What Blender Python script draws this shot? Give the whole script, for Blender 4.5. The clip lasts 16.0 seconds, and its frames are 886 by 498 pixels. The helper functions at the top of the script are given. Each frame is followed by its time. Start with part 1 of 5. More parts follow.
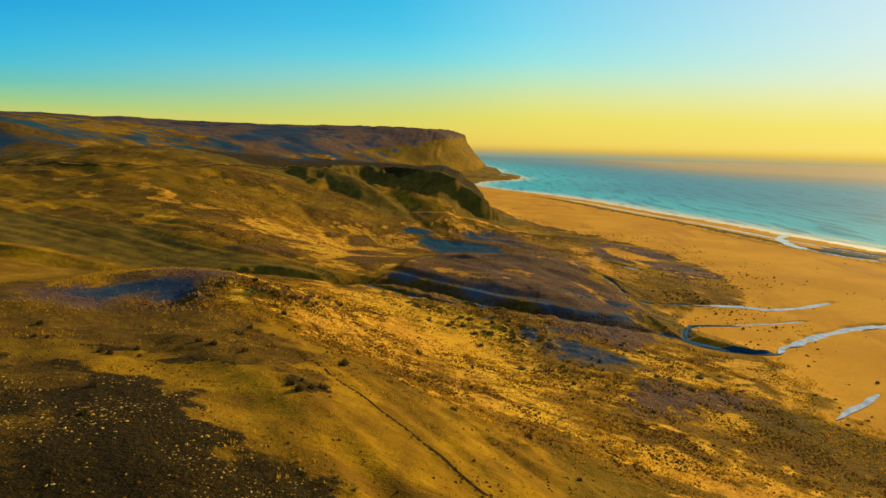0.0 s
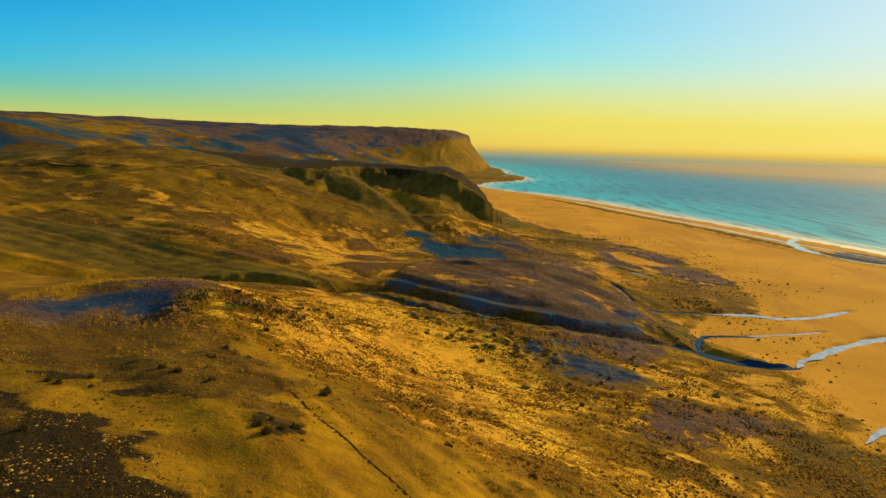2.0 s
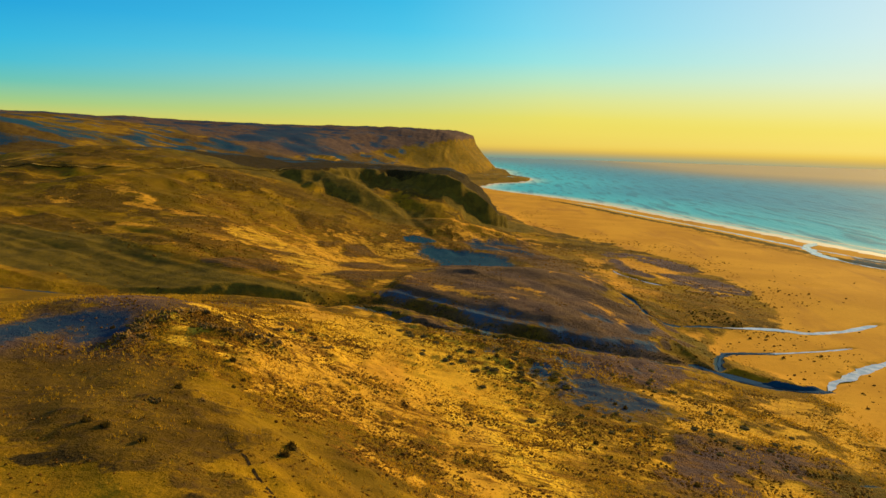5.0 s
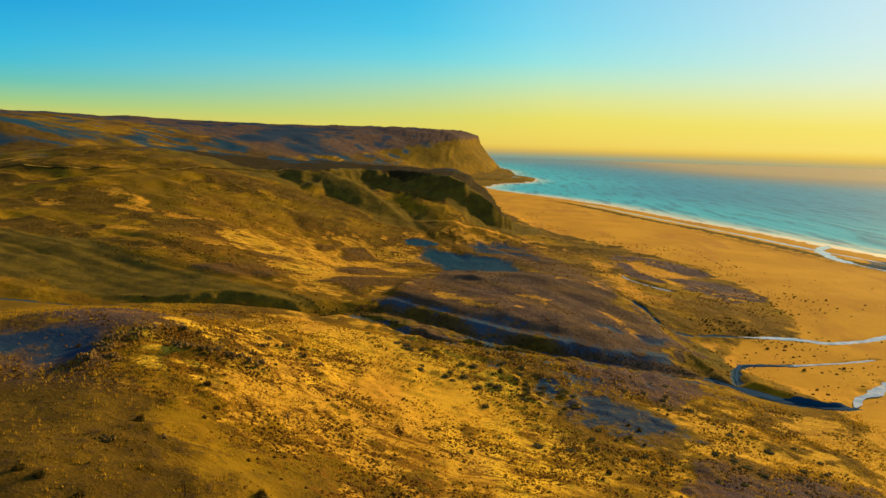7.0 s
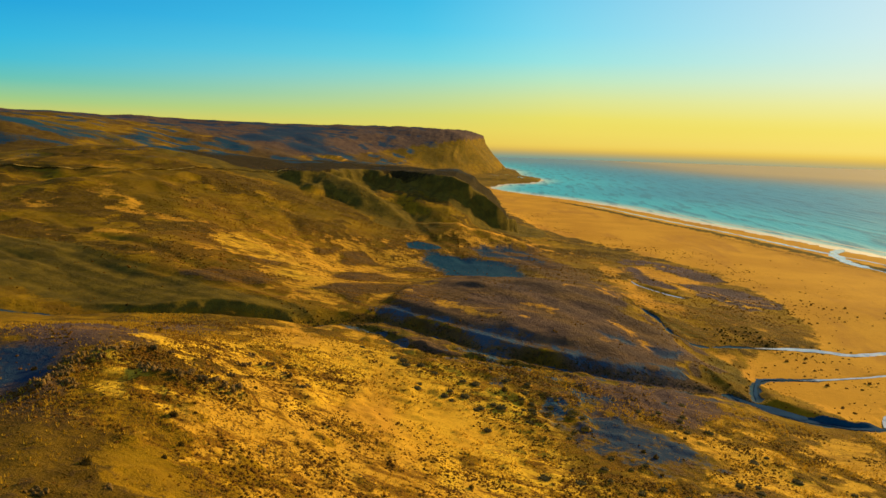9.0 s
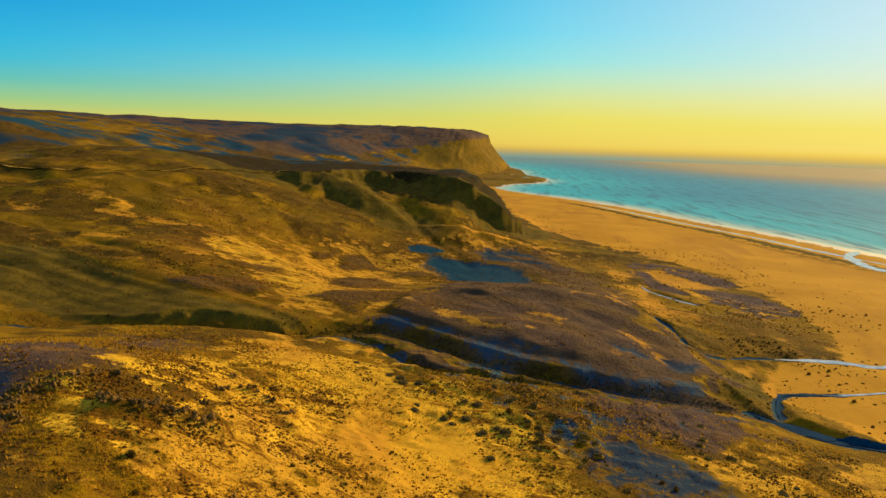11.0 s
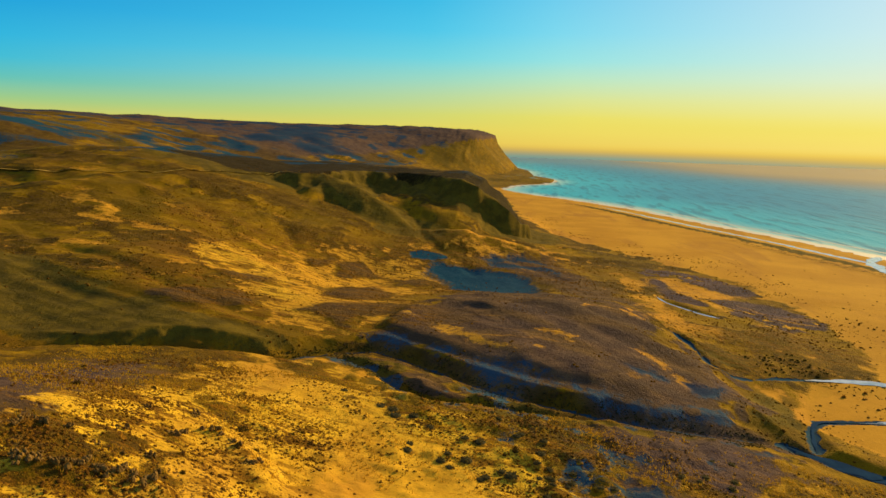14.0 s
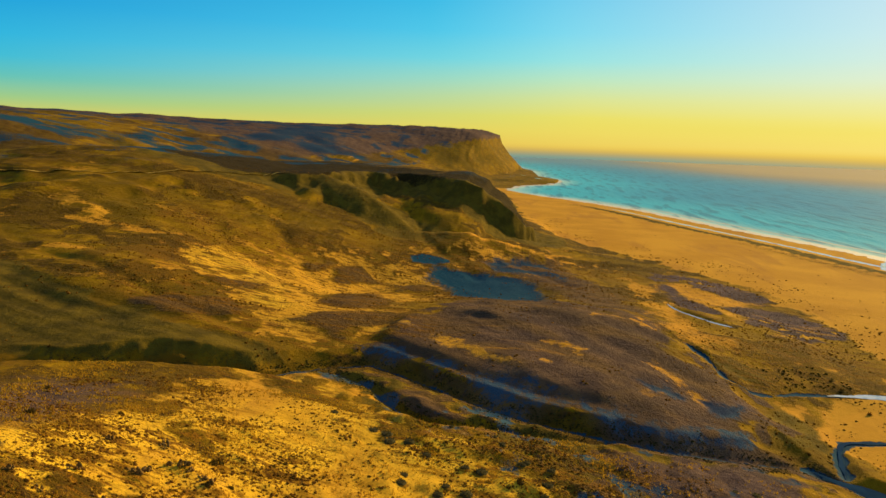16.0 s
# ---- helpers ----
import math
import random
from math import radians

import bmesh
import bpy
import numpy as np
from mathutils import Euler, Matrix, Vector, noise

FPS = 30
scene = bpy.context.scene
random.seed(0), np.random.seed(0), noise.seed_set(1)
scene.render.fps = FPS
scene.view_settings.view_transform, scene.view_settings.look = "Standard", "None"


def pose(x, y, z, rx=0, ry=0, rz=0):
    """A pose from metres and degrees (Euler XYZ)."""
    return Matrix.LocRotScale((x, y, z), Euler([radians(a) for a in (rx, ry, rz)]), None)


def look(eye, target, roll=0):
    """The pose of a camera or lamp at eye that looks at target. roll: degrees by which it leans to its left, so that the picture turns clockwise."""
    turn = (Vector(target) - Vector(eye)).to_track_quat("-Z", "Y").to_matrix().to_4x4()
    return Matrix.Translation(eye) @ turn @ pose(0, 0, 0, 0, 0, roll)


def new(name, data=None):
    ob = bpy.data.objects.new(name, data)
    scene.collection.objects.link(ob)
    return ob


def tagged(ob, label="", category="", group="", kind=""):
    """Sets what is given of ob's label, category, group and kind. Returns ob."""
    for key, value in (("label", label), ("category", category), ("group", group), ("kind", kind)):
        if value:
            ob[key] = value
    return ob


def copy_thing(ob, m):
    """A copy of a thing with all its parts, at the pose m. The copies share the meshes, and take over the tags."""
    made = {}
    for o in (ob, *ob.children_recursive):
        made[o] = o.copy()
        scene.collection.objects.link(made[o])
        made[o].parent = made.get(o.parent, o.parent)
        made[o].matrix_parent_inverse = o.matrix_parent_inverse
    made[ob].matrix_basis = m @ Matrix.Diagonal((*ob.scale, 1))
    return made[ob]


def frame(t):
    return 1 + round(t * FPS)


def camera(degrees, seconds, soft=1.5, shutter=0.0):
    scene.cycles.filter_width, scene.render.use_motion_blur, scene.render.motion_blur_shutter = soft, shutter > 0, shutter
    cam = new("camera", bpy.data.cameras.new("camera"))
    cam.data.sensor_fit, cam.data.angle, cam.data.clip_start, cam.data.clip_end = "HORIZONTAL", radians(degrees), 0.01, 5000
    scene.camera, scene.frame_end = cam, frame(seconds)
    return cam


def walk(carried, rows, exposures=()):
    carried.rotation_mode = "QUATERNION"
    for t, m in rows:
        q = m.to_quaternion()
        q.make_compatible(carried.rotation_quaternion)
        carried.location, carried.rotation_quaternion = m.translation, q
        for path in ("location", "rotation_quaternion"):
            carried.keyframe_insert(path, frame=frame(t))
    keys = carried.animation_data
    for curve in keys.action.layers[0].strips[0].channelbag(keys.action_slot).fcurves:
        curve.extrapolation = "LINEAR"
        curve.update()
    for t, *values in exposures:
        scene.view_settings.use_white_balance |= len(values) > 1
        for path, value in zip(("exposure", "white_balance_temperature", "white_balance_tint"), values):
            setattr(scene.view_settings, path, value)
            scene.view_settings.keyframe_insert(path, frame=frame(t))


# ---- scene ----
cam = camera(64.0, 16.0)
PATH = [
    (0, (-1.288, 6.273, 77.202), (-1.401, 8.248, 76.91), 1.5),
    (0.5, (-1.029, 9.964, 77.274), (-1.146, 11.939, 76.982), 1.4),
    (1, (-0.845, 13.677, 77.347), (-0.964, 15.652, 77.055), 1.4),
    (1.5, (-0.74, 17.388, 77.436), (-0.861, 19.363, 77.144), 1.5),
    (2, (-0.631, 21.072, 77.502), (-0.755, 23.047, 77.211), 1.6),
    (2.5, (-0.481, 24.767, 77.554), (-0.608, 26.742, 77.263), 1.7),
    (3, (-0.357, 28.438, 77.612), (-0.486, 30.412, 77.32), 1.8),
    (3.5, (-0.323, 32.117, 77.704), (-0.455, 34.091, 77.414), 1.8),
    (4, (-0.214, 35.782, 77.809), (-0.347, 37.756, 77.518), 1.8),
    (6.5, (0.195, 53.466, 78.037), (0.048, 55.439, 77.747), 1.6),
    (7, (0.276, 56.968, 78.085), (0.125, 58.941, 77.794), 1.7),
    (7.5, (0.399, 60.535, 78.141), (0.245, 62.507, 77.851), 1.7),
    (8, (0.5, 64.173, 78.225), (0.342, 66.145, 77.934), 1.7),
    (8.5, (0.507, 67.85, 78.288), (0.345, 69.822, 77.996), 1.7),
    (9, (0.503, 71.511, 78.331), (0.338, 73.482, 78.039), 1.8),
    (11.5, (0.568, 89.5, 78.639), (0.385, 91.47, 78.345), 1.7),
    (12, (0.6, 92.945, 78.691), (0.414, 94.914, 78.397), 1.7),
    (12.5, (0.601, 96.421, 78.741), (0.412, 98.39, 78.447), 1.7),
    (13, (0.59, 99.892, 78.793), (0.397, 101.861, 78.5), 1.8),
    (13.5, (0.571, 103.354, 78.886), (0.375, 105.323, 78.593), 1.8),
    (14, (0.507, 106.804, 78.955), (0.308, 108.773, 78.661), 1.8),
    (14.5, (0.452, 110.275, 79.033), (0.25, 112.243, 78.739), 1.9),
    (15, (0.414, 113.689, 79.121), (0.208, 115.656, 78.827), 1.9),
    (15.5, (0.338, 117.082, 79.205), (0.13, 119.049, 78.909), 1.9),
    (16, (0.134, 120.369, 79.235), (-0.076, 122.336, 78.94), 1.9),
]
walk(cam, [(t, look(eye, target, roll)) for t, eye, target, roll in PATH])
# ---- light ----
SUN_AZ, SUN_EL = 43.0, 17.0          # degrees: bearing from +y towards +x, height over the horizon
sun_dir = Vector((math.sin(radians(SUN_AZ)) * math.cos(radians(SUN_EL)), math.cos(radians(SUN_AZ)) * math.cos(radians(SUN_EL)), math.sin(radians(SUN_EL))))
sun = new("sun", bpy.data.lights.new("sun", "SUN"))
sun.data.energy, sun.data.angle, sun.data.color = 5.4, radians(5.0), (1.0, 0.688, 0.240)
sun.matrix_world = look(sun_dir * 500, (0, 0, 0))
scene.view_settings.exposure = 0.52


def s2l(r, g, b):
    return tuple((v / 255 / 12.92 if v < 10.3 else ((v / 255 + 0.055) / 1.055) ** 2.4) for v in (r, g, b)) + (1.0,)


def build_sky():
    world = bpy.data.worlds.new("evening_sky")
    scene.world = world
    world.use_nodes = True
    nt = world.node_tree
    nd, ln = nt.nodes, nt.links
    nd.clear()
    out, back = nd.new("ShaderNodeOutputWorld"), nd.new("ShaderNodeBackground")
    sky = nd.new("ShaderNodeTexSky")
    sky.sky_type, sky.sun_disc = "NISHITA", False
    sky.sun_elevation, sky.sun_rotation = radians(SUN_EL), radians(SUN_AZ)
    co, sep = nd.new("ShaderNodeTexCoord"), nd.new("ShaderNodeSeparateXYZ")
    ln.new(co.outputs["Generated"], sep.inputs[0])

    def ramp(stops, lo, hi):
        m = nd.new("ShaderNodeMapRange")
        m.inputs[1].default_value, m.inputs[2].default_value = lo, hi
        ln.new(sep.outputs[2], m.inputs[0])
        r = nd.new("ShaderNodeValToRGB")
        el = r.color_ramp.elements
        for i, (p, c) in enumerate(stops):
            e = el[i] if i < 2 else el.new((p - lo) / (hi - lo))
            e.position, e.color = (p - lo) / (hi - lo), s2l(*c)
        ln.new(m.outputs[0], r.inputs[0])
        return r.outputs[0]

    dot = nd.new("ShaderNodeVectorMath")
    dot.operation = "DOT_PRODUCT"
    dot.inputs[1].default_value = sun_dir
    ln.new(co.outputs["Generated"], dot.inputs[0])

    def blend(a, b, far, close, power):
        """From a, at the angle far from the sun, to b, at the angle close."""
        ang = nd.new("ShaderNodeMath")
        ang.operation = "ARCCOSINE"
        ln.new(dot.outputs["Value"], ang.inputs[0])
        near = nd.new("ShaderNodeMapRange")
        near.inputs[1].default_value, near.inputs[2].default_value = radians(far), radians(close)
        ln.new(ang.outputs[0], near.inputs[0])
        bend = nd.new("ShaderNodeMath")
        bend.operation = "POWER"
        bend.inputs[1].default_value = power
        ln.new(near.outputs[0], bend.inputs[0])
        mix = nd.new("ShaderNodeMix")
        mix.data_type = "RGBA"
        ln.new(bend.outputs[0], mix.inputs[0])
        ln.new(a, mix.inputs[6])
        ln.new(b, mix.inputs[7])
        return mix.outputs[2]

    air = blend(ramp(SKY_AWAY, -0.05, 1.0), ramp(SKY_BESIDE, -0.05, 1.0), 80, 40, 1.2)
    air = blend(air, ramp(SKY_SUN, -0.05, 1.0), 50, 9, 1.35)
    add = nd.new("ShaderNodeMix")
    add.data_type, add.blend_type = "RGBA", "ADD"
    add.inputs[0].default_value = 0.0012
    ln.new(air, add.inputs[6])
    ln.new(sky.outputs[0], add.inputs[7])
    ln.new(add.outputs[2], back.inputs[0])
    back.inputs[1].default_value = 0.72
    ln.new(back.outputs[0], out.inputs[0])


SKY_AWAY = [(-0.05, (90, 120, 120)), (1.0, (114, 126, 152)), (-0.0155, (146, 146, 112)), (-0.009, (184, 158, 94)), (-0.004, (210, 176, 84)), (0.002, (224, 192, 84)), (0.02, (206, 200, 96)), (0.038, (158, 200, 132)), (0.062, (100, 192, 180)),
            (0.085, (64, 186, 210)), (0.11, (46, 178, 218)), (0.15, (30, 160, 215)), (0.20, (22, 142, 205)), (0.30, (78, 140, 188)), (0.50, (122, 142, 172))]
SKY_BESIDE = [(-0.05, (90, 130, 130)), (1.0, (114, 126, 152)), (-0.0155, (92, 150, 150)), (-0.0115, (130, 152, 132)), (-0.007, (184, 162, 98)), (-0.003, (216, 180, 84)), (0.001, (232, 200, 86)), (0.02, (232, 212, 92)), (0.04, (228, 218, 96)), (0.065, (208, 222, 142)),
              (0.09, (172, 224, 186)), (0.115, (126, 220, 222)), (0.15, (88, 208, 234)), (0.20, (58, 192, 232)), (0.30, (92, 165, 205)), (0.50, (125, 148, 178))]
SKY_SUN = [(-0.05, (130, 135, 120)), (1.0, (114, 126, 152)), (-0.0155, (206, 170, 86)), (-0.008, (228, 186, 74)), (-0.002, (242, 204, 80)), (0.006, (250, 226, 118)), (0.03, (246, 226, 110)), (0.06, (246, 236, 164)),
           (0.09, (242, 240, 212)), (0.14, (230, 239, 232)), (0.22, (212, 232, 240)), (0.50, (130, 175, 200))]
build_sky()


# ---- materials ----
class Nodes:
    """Short hand for building one material."""

    def __init__(self, name, rough=0.9):
        self.mat = bpy.data.materials.new(name)
        self.mat.use_nodes = True
        self.nt = self.mat.node_tree
        self.bsdf = self.nt.nodes["Principled BSDF"]
        self.bsdf.inputs["Roughness"].default_value = rough
        self.pos = self.nt.nodes.new("ShaderNodeNewGeometry").outputs["Position"]

    def link(self, a, b):
        if isinstance(a, (int, float)):
            b.default_value = a
        elif isinstance(a, tuple):
            b.default_value = a if len(a) == 4 else (*a, 1.0)
        else:
            self.nt.links.new(a, b)

    def noise(self, scale, detail=4.0, rough=0.55, stretch=None, distort=0.0):
        n = self.nt.nodes.new("ShaderNodeTexNoise")
        n.inputs["Scale"].default_value, n.inputs["Detail"].default_value = scale, detail
        n.inputs["Roughness"].default_value, n.inputs["Distortion"].default_value = rough, distort
        v = self.pos
        if stretch:
            m = self.nt.nodes.new("ShaderNodeMapping")
            m.inputs["Rotation"].default_value = (0, 0, radians(stretch[0]))
            m.inputs["Scale"].default_value = (*stretch[1:], 1.0)
            self.link(v, m.inputs[0])
            v = m.outputs[0]
        self.link(v, n.inputs["Vector"])
        return n.outputs[0]

    def math(self, op, a, b=0.0, clamp=False):
        n = self.nt.nodes.new("ShaderNodeMath")
        n.operation, n.use_clamp = op, clamp
        self.link(a, n.inputs[0])
        self.link(b, n.inputs[1])
        return n.outputs[0]

    def fit(self, v, a, b, c=0.0, d=1.0, smooth=True):
        n = self.nt.nodes.new("ShaderNodeMapRange")
        if smooth:
            n.interpolation_type = "SMOOTHSTEP"
        for i, k in enumerate((a, b, c, d)):
            n.inputs[i + 1].default_value = k
        self.link(v, n.inputs[0])
        return n.outputs[0]

    def mix(self, f, a, b, blend="MIX"):
        n = self.nt.nodes.new("ShaderNodeMix")
        n.data_type, n.blend_type = "RGBA", blend
        self.link(f, n.inputs[0])
        self.link(a, n.inputs[6])
        self.link(b, n.inputs[7])
        return n.outputs[2]

    def attr(self, name):
        a = self.nt.nodes.new("ShaderNodeAttribute")
        a.attribute_name = name
        s = self.nt.nodes.new("ShaderNodeSeparateColor")
        self.link(a.outputs["Color"], s.inputs[0])
        return s.outputs

    def bump(self, height, strength, dist):
        b = self.nt.nodes.new("ShaderNodeBump")
        b.inputs["Strength"].default_value, b.inputs["Distance"].default_value = strength, dist
        self.link(height, b.inputs["Height"])
        self.link(b.outputs[0], self.bsdf.inputs["Normal"])

    def colour(self, c):
        self.link(c, self.bsdf.inputs["Base Color"])
        return self.mat


def make_ground_material():
    n = Nodes("turf_sand_and_heath", 0.95)
    n.bsdf.inputs["Specular IOR Level"].default_value = 0.028
    c1, c2 = n.attr("cover_a"), n.attr("cover_b")
    big, mid, fine, tiny = n.noise(0.02, 5), n.noise(0.12, 5, 0.6), n.noise(0.55, 6, 0.65), n.noise(2.6, 4, 0.7)
    streak = n.noise(0.10, 5, 0.6, (28, 1.0, 0.22), 0.6)
    # dry golden turf
    turf = n.mix(n.fit(mid, 0.3, 0.7), (0.210, 0.118, 0.004), (0.330, 0.188, 0.005))
    turf = n.mix(n.fit(n.noise(0.045, 5, 0.6, (10, 0.5, 1.0), 0.5), 0.48, 0.66, 0.0, 0.8), turf, (0.12, 0.062, 0.007))
    turf = n.mix(n.fit(streak, 0.45, 0.68, 0.0, 0.8), turf, (0.15, 0.080, 0.005))
    turf = n.mix(n.fit(fine, 0.52, 0.75, 0.0, 0.5), turf, (0.095, 0.052, 0.005))
    turf = n.mix(n.fit(n.noise(0.028, 5, 0.6, (40, 1.0, 0.4), 0.7), 0.46, 0.62, 0.0, 0.75), turf, (0.105, 0.068, 0.005))
    furrow = n.noise(0.16, 4, 0.6, (50, 0.12, 1.0), 0.35)
    turf = n.mix(n.fit(furrow, 0.52, 0.62, 0.0, 0.3), turf, (0.115, 0.058, 0.006))
    # green turf
    green = n.mix(n.fit(mid, 0.35, 0.65), (0.078, 0.056, 0.008), (0.145, 0.098, 0.010))
    green = n.mix(n.fit(fine, 0.5, 0.75, 0.0, 0.6), green, (0.055, 0.045, 0.012))
    # heath
    heath = n.mix(n.fit(mid, 0.35, 0.68), (0.098, 0.058, 0.028), (0.165, 0.096, 0.034))
    heath = n.mix(c2[2], n.mix(n.fit(mid, 0.35, 0.68), (0.080, 0.047, 0.005), (0.142, 0.083, 0.007)), heath)
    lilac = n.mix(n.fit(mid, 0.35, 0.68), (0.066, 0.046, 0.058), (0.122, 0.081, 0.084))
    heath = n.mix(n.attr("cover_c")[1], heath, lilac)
    heath = n.mix(n.fit(fine, 0.5, 0.7, 0.0, 0.55), heath, (0.045, 0.026, 0.020))
    heath = n.mix(n.math("MULTIPLY", c2[2], n.fit(n.noise(0.05, 5, 0.6, (37, 0.35, 1.0), 0.6), 0.44, 0.62, 0.0, 0.6)), heath, (0.055, 0.039, 0.034))
    heath = n.mix(n.math("MULTIPLY", c2[2], n.fit(n.noise(0.07, 5, 0.65, (32, 0.3, 1.0), 0.8), 0.58, 0.66, 0.0, 0.7)), heath, (0.33, 0.165, 0.02))
    # blown sand
    sand = n.mix(n.fit(big, 0.35, 0.65), (0.475, 0.230, 0.016), (0.580, 0.296, 0.022))
    sand = n.mix(n.attr("cover_c")[2], sand, n.mix(n.fit(mid, 0.35, 0.65), (0.59, 0.352, 0.020), (0.73, 0.448, 0.028)))
    sand = n.mix(n.fit(fine, 0.45, 0.75, 0.0, 0.35), sand, (0.35, 0.16, 0.015))
    sand = n.mix(n.fit(n.noise(0.03, 5, 0.6, (-24, 1.0, 0.25), 0.4), 0.52, 0.66, 0.0, 0.5), sand, (0.33, 0.145, 0.022))
    # peaty blue-black, also used as shade painted on hollows and banks; scree
    peat_and_shade = n.mix(n.fit(fine, 0.4, 0.7), (0.002, 0.044, 0.088), (0.010, 0.054, 0.090))
    # the painted shade is paler on purple heath, deeper in the lilac mask
    peat_and_shade = n.mix(c2[2], peat_and_shade, (0.042, 0.084, 0.128))
    peat_and_shade = n.mix(n.attr("cover_c")[1], peat_and_shade, (0.010, 0.024, 0.060))
    stone = n.mix(n.fit(tiny, 0.35, 0.7), (0.016, 0.012, 0.004), (0.052, 0.035, 0.009))

    rag = n.math("ADD", n.math("ADD", n.math("MULTIPLY", mid, 0.5), n.math("MULTIPLY", fine, 0.9)), n.math("MULTIPLY", tiny, 0.5))

    def edge(c, width=0.15):
        v = n.math("ADD", c, n.math("SUBTRACT", rag, 0.95))
        return n.fit(v, 0.5 - width, 0.5 + width)

    col = n.mix(edge(c1[1]), turf, green)
    col = n.mix(edge(c2[1]), col, stone)
    col = n.mix(edge(c1[0]), col, heath)
    col = n.mix(edge(c1[2]), col, sand)
    c3 = n.attr("cover_c")
    thin = n.noise(0.42, 5, 0.65, (40, 0.25, 1.0), 0.4)
    scrub = n.mix(n.fit(tiny, 0.4, 0.65), (0.11, 0.050, 0.005), (0.26, 0.125, 0.008))
    speck = n.math("ADD", n.noise(1.9, 3, 0.6), n.math("MULTIPLY", n.math("SUBTRACT", mid, 0.5), 0.5))
    col = n.mix(n.math("MULTIPLY", c3[0], n.fit(n.math("ADD", thin, n.math("MULTIPLY", tiny, 0.2)), 0.59, 0.70)), col, scrub)
    col = n.mix(n.math("MULTIPLY", c3[0], n.fit(speck, 0.56, 0.61, 0.0, 0.92)), col, (0.050, 0.023, 0.006))
    col = n.mix(edge(c2[0]), col, peat_and_shade)
    h = n.math("ADD", n.math("MULTIPLY", fine, 0.75), n.math("MULTIPLY", tiny, 0.25))
    bare = n.math("MULTIPLY", n.fit(c1[2], 0.3, 0.8, 1.0, 0.35), n.fit(n.math("ADD", c1[0], c2[1]), 0.0, 0.6, 0.5, 1.0))
    bare = n.math("MULTIPLY", bare, n.fit(c2[0], 0.4, 0.8, 1.0, 0.3))
    n.bump(n.math("MULTIPLY", h, bare), 1.0, 1.1)
    return n.colour(col)


def make_sea_material():
    n = Nodes("sea_water")
    n.bsdf.inputs["IOR"].default_value = 1.33
    c = n.attr("depth_and_haze")
    n.link(n.fit(c[1], 0.0, 1.0, 0.09, 0.06), n.bsdf.inputs["Specular IOR Level"])
    n.bsdf.inputs["Roughness"].default_value = 0.34
    swell = n.noise(0.055, 4, 0.55, (-20, 1.0, 0.16))
    chop = n.noise(0.2, 5, 0.6, (-20, 1.0, 0.4))
    col = n.mix(n.fit(c[0], 0.0, 0.35), (0.55, 0.70, 0.52), (0.020, 0.42, 0.51))
    col = n.mix(n.fit(c[0], 0.35, 1.0), col, (0.004, 0.215, 0.345))
    col = n.mix(n.fit(swell, 0.5, 0.62, 0.0, 0.65), col, (0.002, 0.13, 0.21))
    # haze painted on: distant water mixed towards gold in two stages
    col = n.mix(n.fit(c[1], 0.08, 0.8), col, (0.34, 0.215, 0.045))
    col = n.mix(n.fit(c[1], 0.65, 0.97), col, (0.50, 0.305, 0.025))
    calm = n.fit(c[1], 0.0, 1.0, 1.0, 0.12)
    n.bump(n.math("MULTIPLY", n.math("ADD", n.math("MULTIPLY", swell, 2.2), n.math("MULTIPLY", chop, 0.5)), calm), 1.0, 1.0)
    return n.colour(col)


def make_stream_material(name, a, b, gloss=0.5):
    n = Nodes(name, 0.1 if gloss > 0.4 else 0.05)
    n.bsdf.inputs["Specular IOR Level"].default_value = gloss
    n.bsdf.inputs["IOR"].default_value = 1.33 if gloss > 0.4 else 1.12
    n.bump(n.noise(1.2, 3), 0.3, 0.06 if gloss > 0.4 else 0.01)
    return n.colour(n.mix(n.fit(n.noise(0.25, 4), 0.35, 0.65), a, b))


def make_foam_material():
    n = Nodes("sea_foam", 0.7)
    return n.colour(n.mix(n.noise(0.3, 4), (0.52, 0.48, 0.36), (0.70, 0.64, 0.48)))


def make_leaf_material(name, a, b, dark):
    """Leaves that let some of the low sun through."""
    n = Nodes(name, 0.9)
    n.bsdf.inputs["Specular IOR Level"].default_value = 0.1
    info = n.nt.nodes.new("ShaderNodeNewGeometry").outputs["Random Per Island"]
    col = n.mix(n.fit(n.noise(1.5, 3), 0.35, 0.7, 0.0, 0.7), n.mix(info, a, b), dark)
    n.colour(col)
    glow = n.nt.nodes.new("ShaderNodeBsdfTranslucent")
    n.link(col, glow.inputs[0])
    both = n.nt.nodes.new("ShaderNodeMixShader")
    both.inputs[0].default_value = 0.4
    n.link(n.bsdf.outputs[0], both.inputs[1])
    n.link(glow.outputs[0], both.inputs[2])
    n.link(both.outputs[0], n.nt.nodes["Material Output"].inputs[0])
    return n.mat


def make_rock_material(name, a, b):
    n = Nodes(name, 0.85)
    n.bsdf.inputs["Specular IOR Level"].default_value = 0.2
    info = n.nt.nodes.new("ShaderNodeNewGeometry").outputs["Random Per Island"]
    col = n.mix(info, a, b)
    n.bump(n.noise(3.0, 4), 0.6, 0.15)
    return n.colour(n.mix(n.fit(n.noise(1.8, 5, 0.65), 0.45, 0.75), col, (0.045, 0.024, 0.006)))


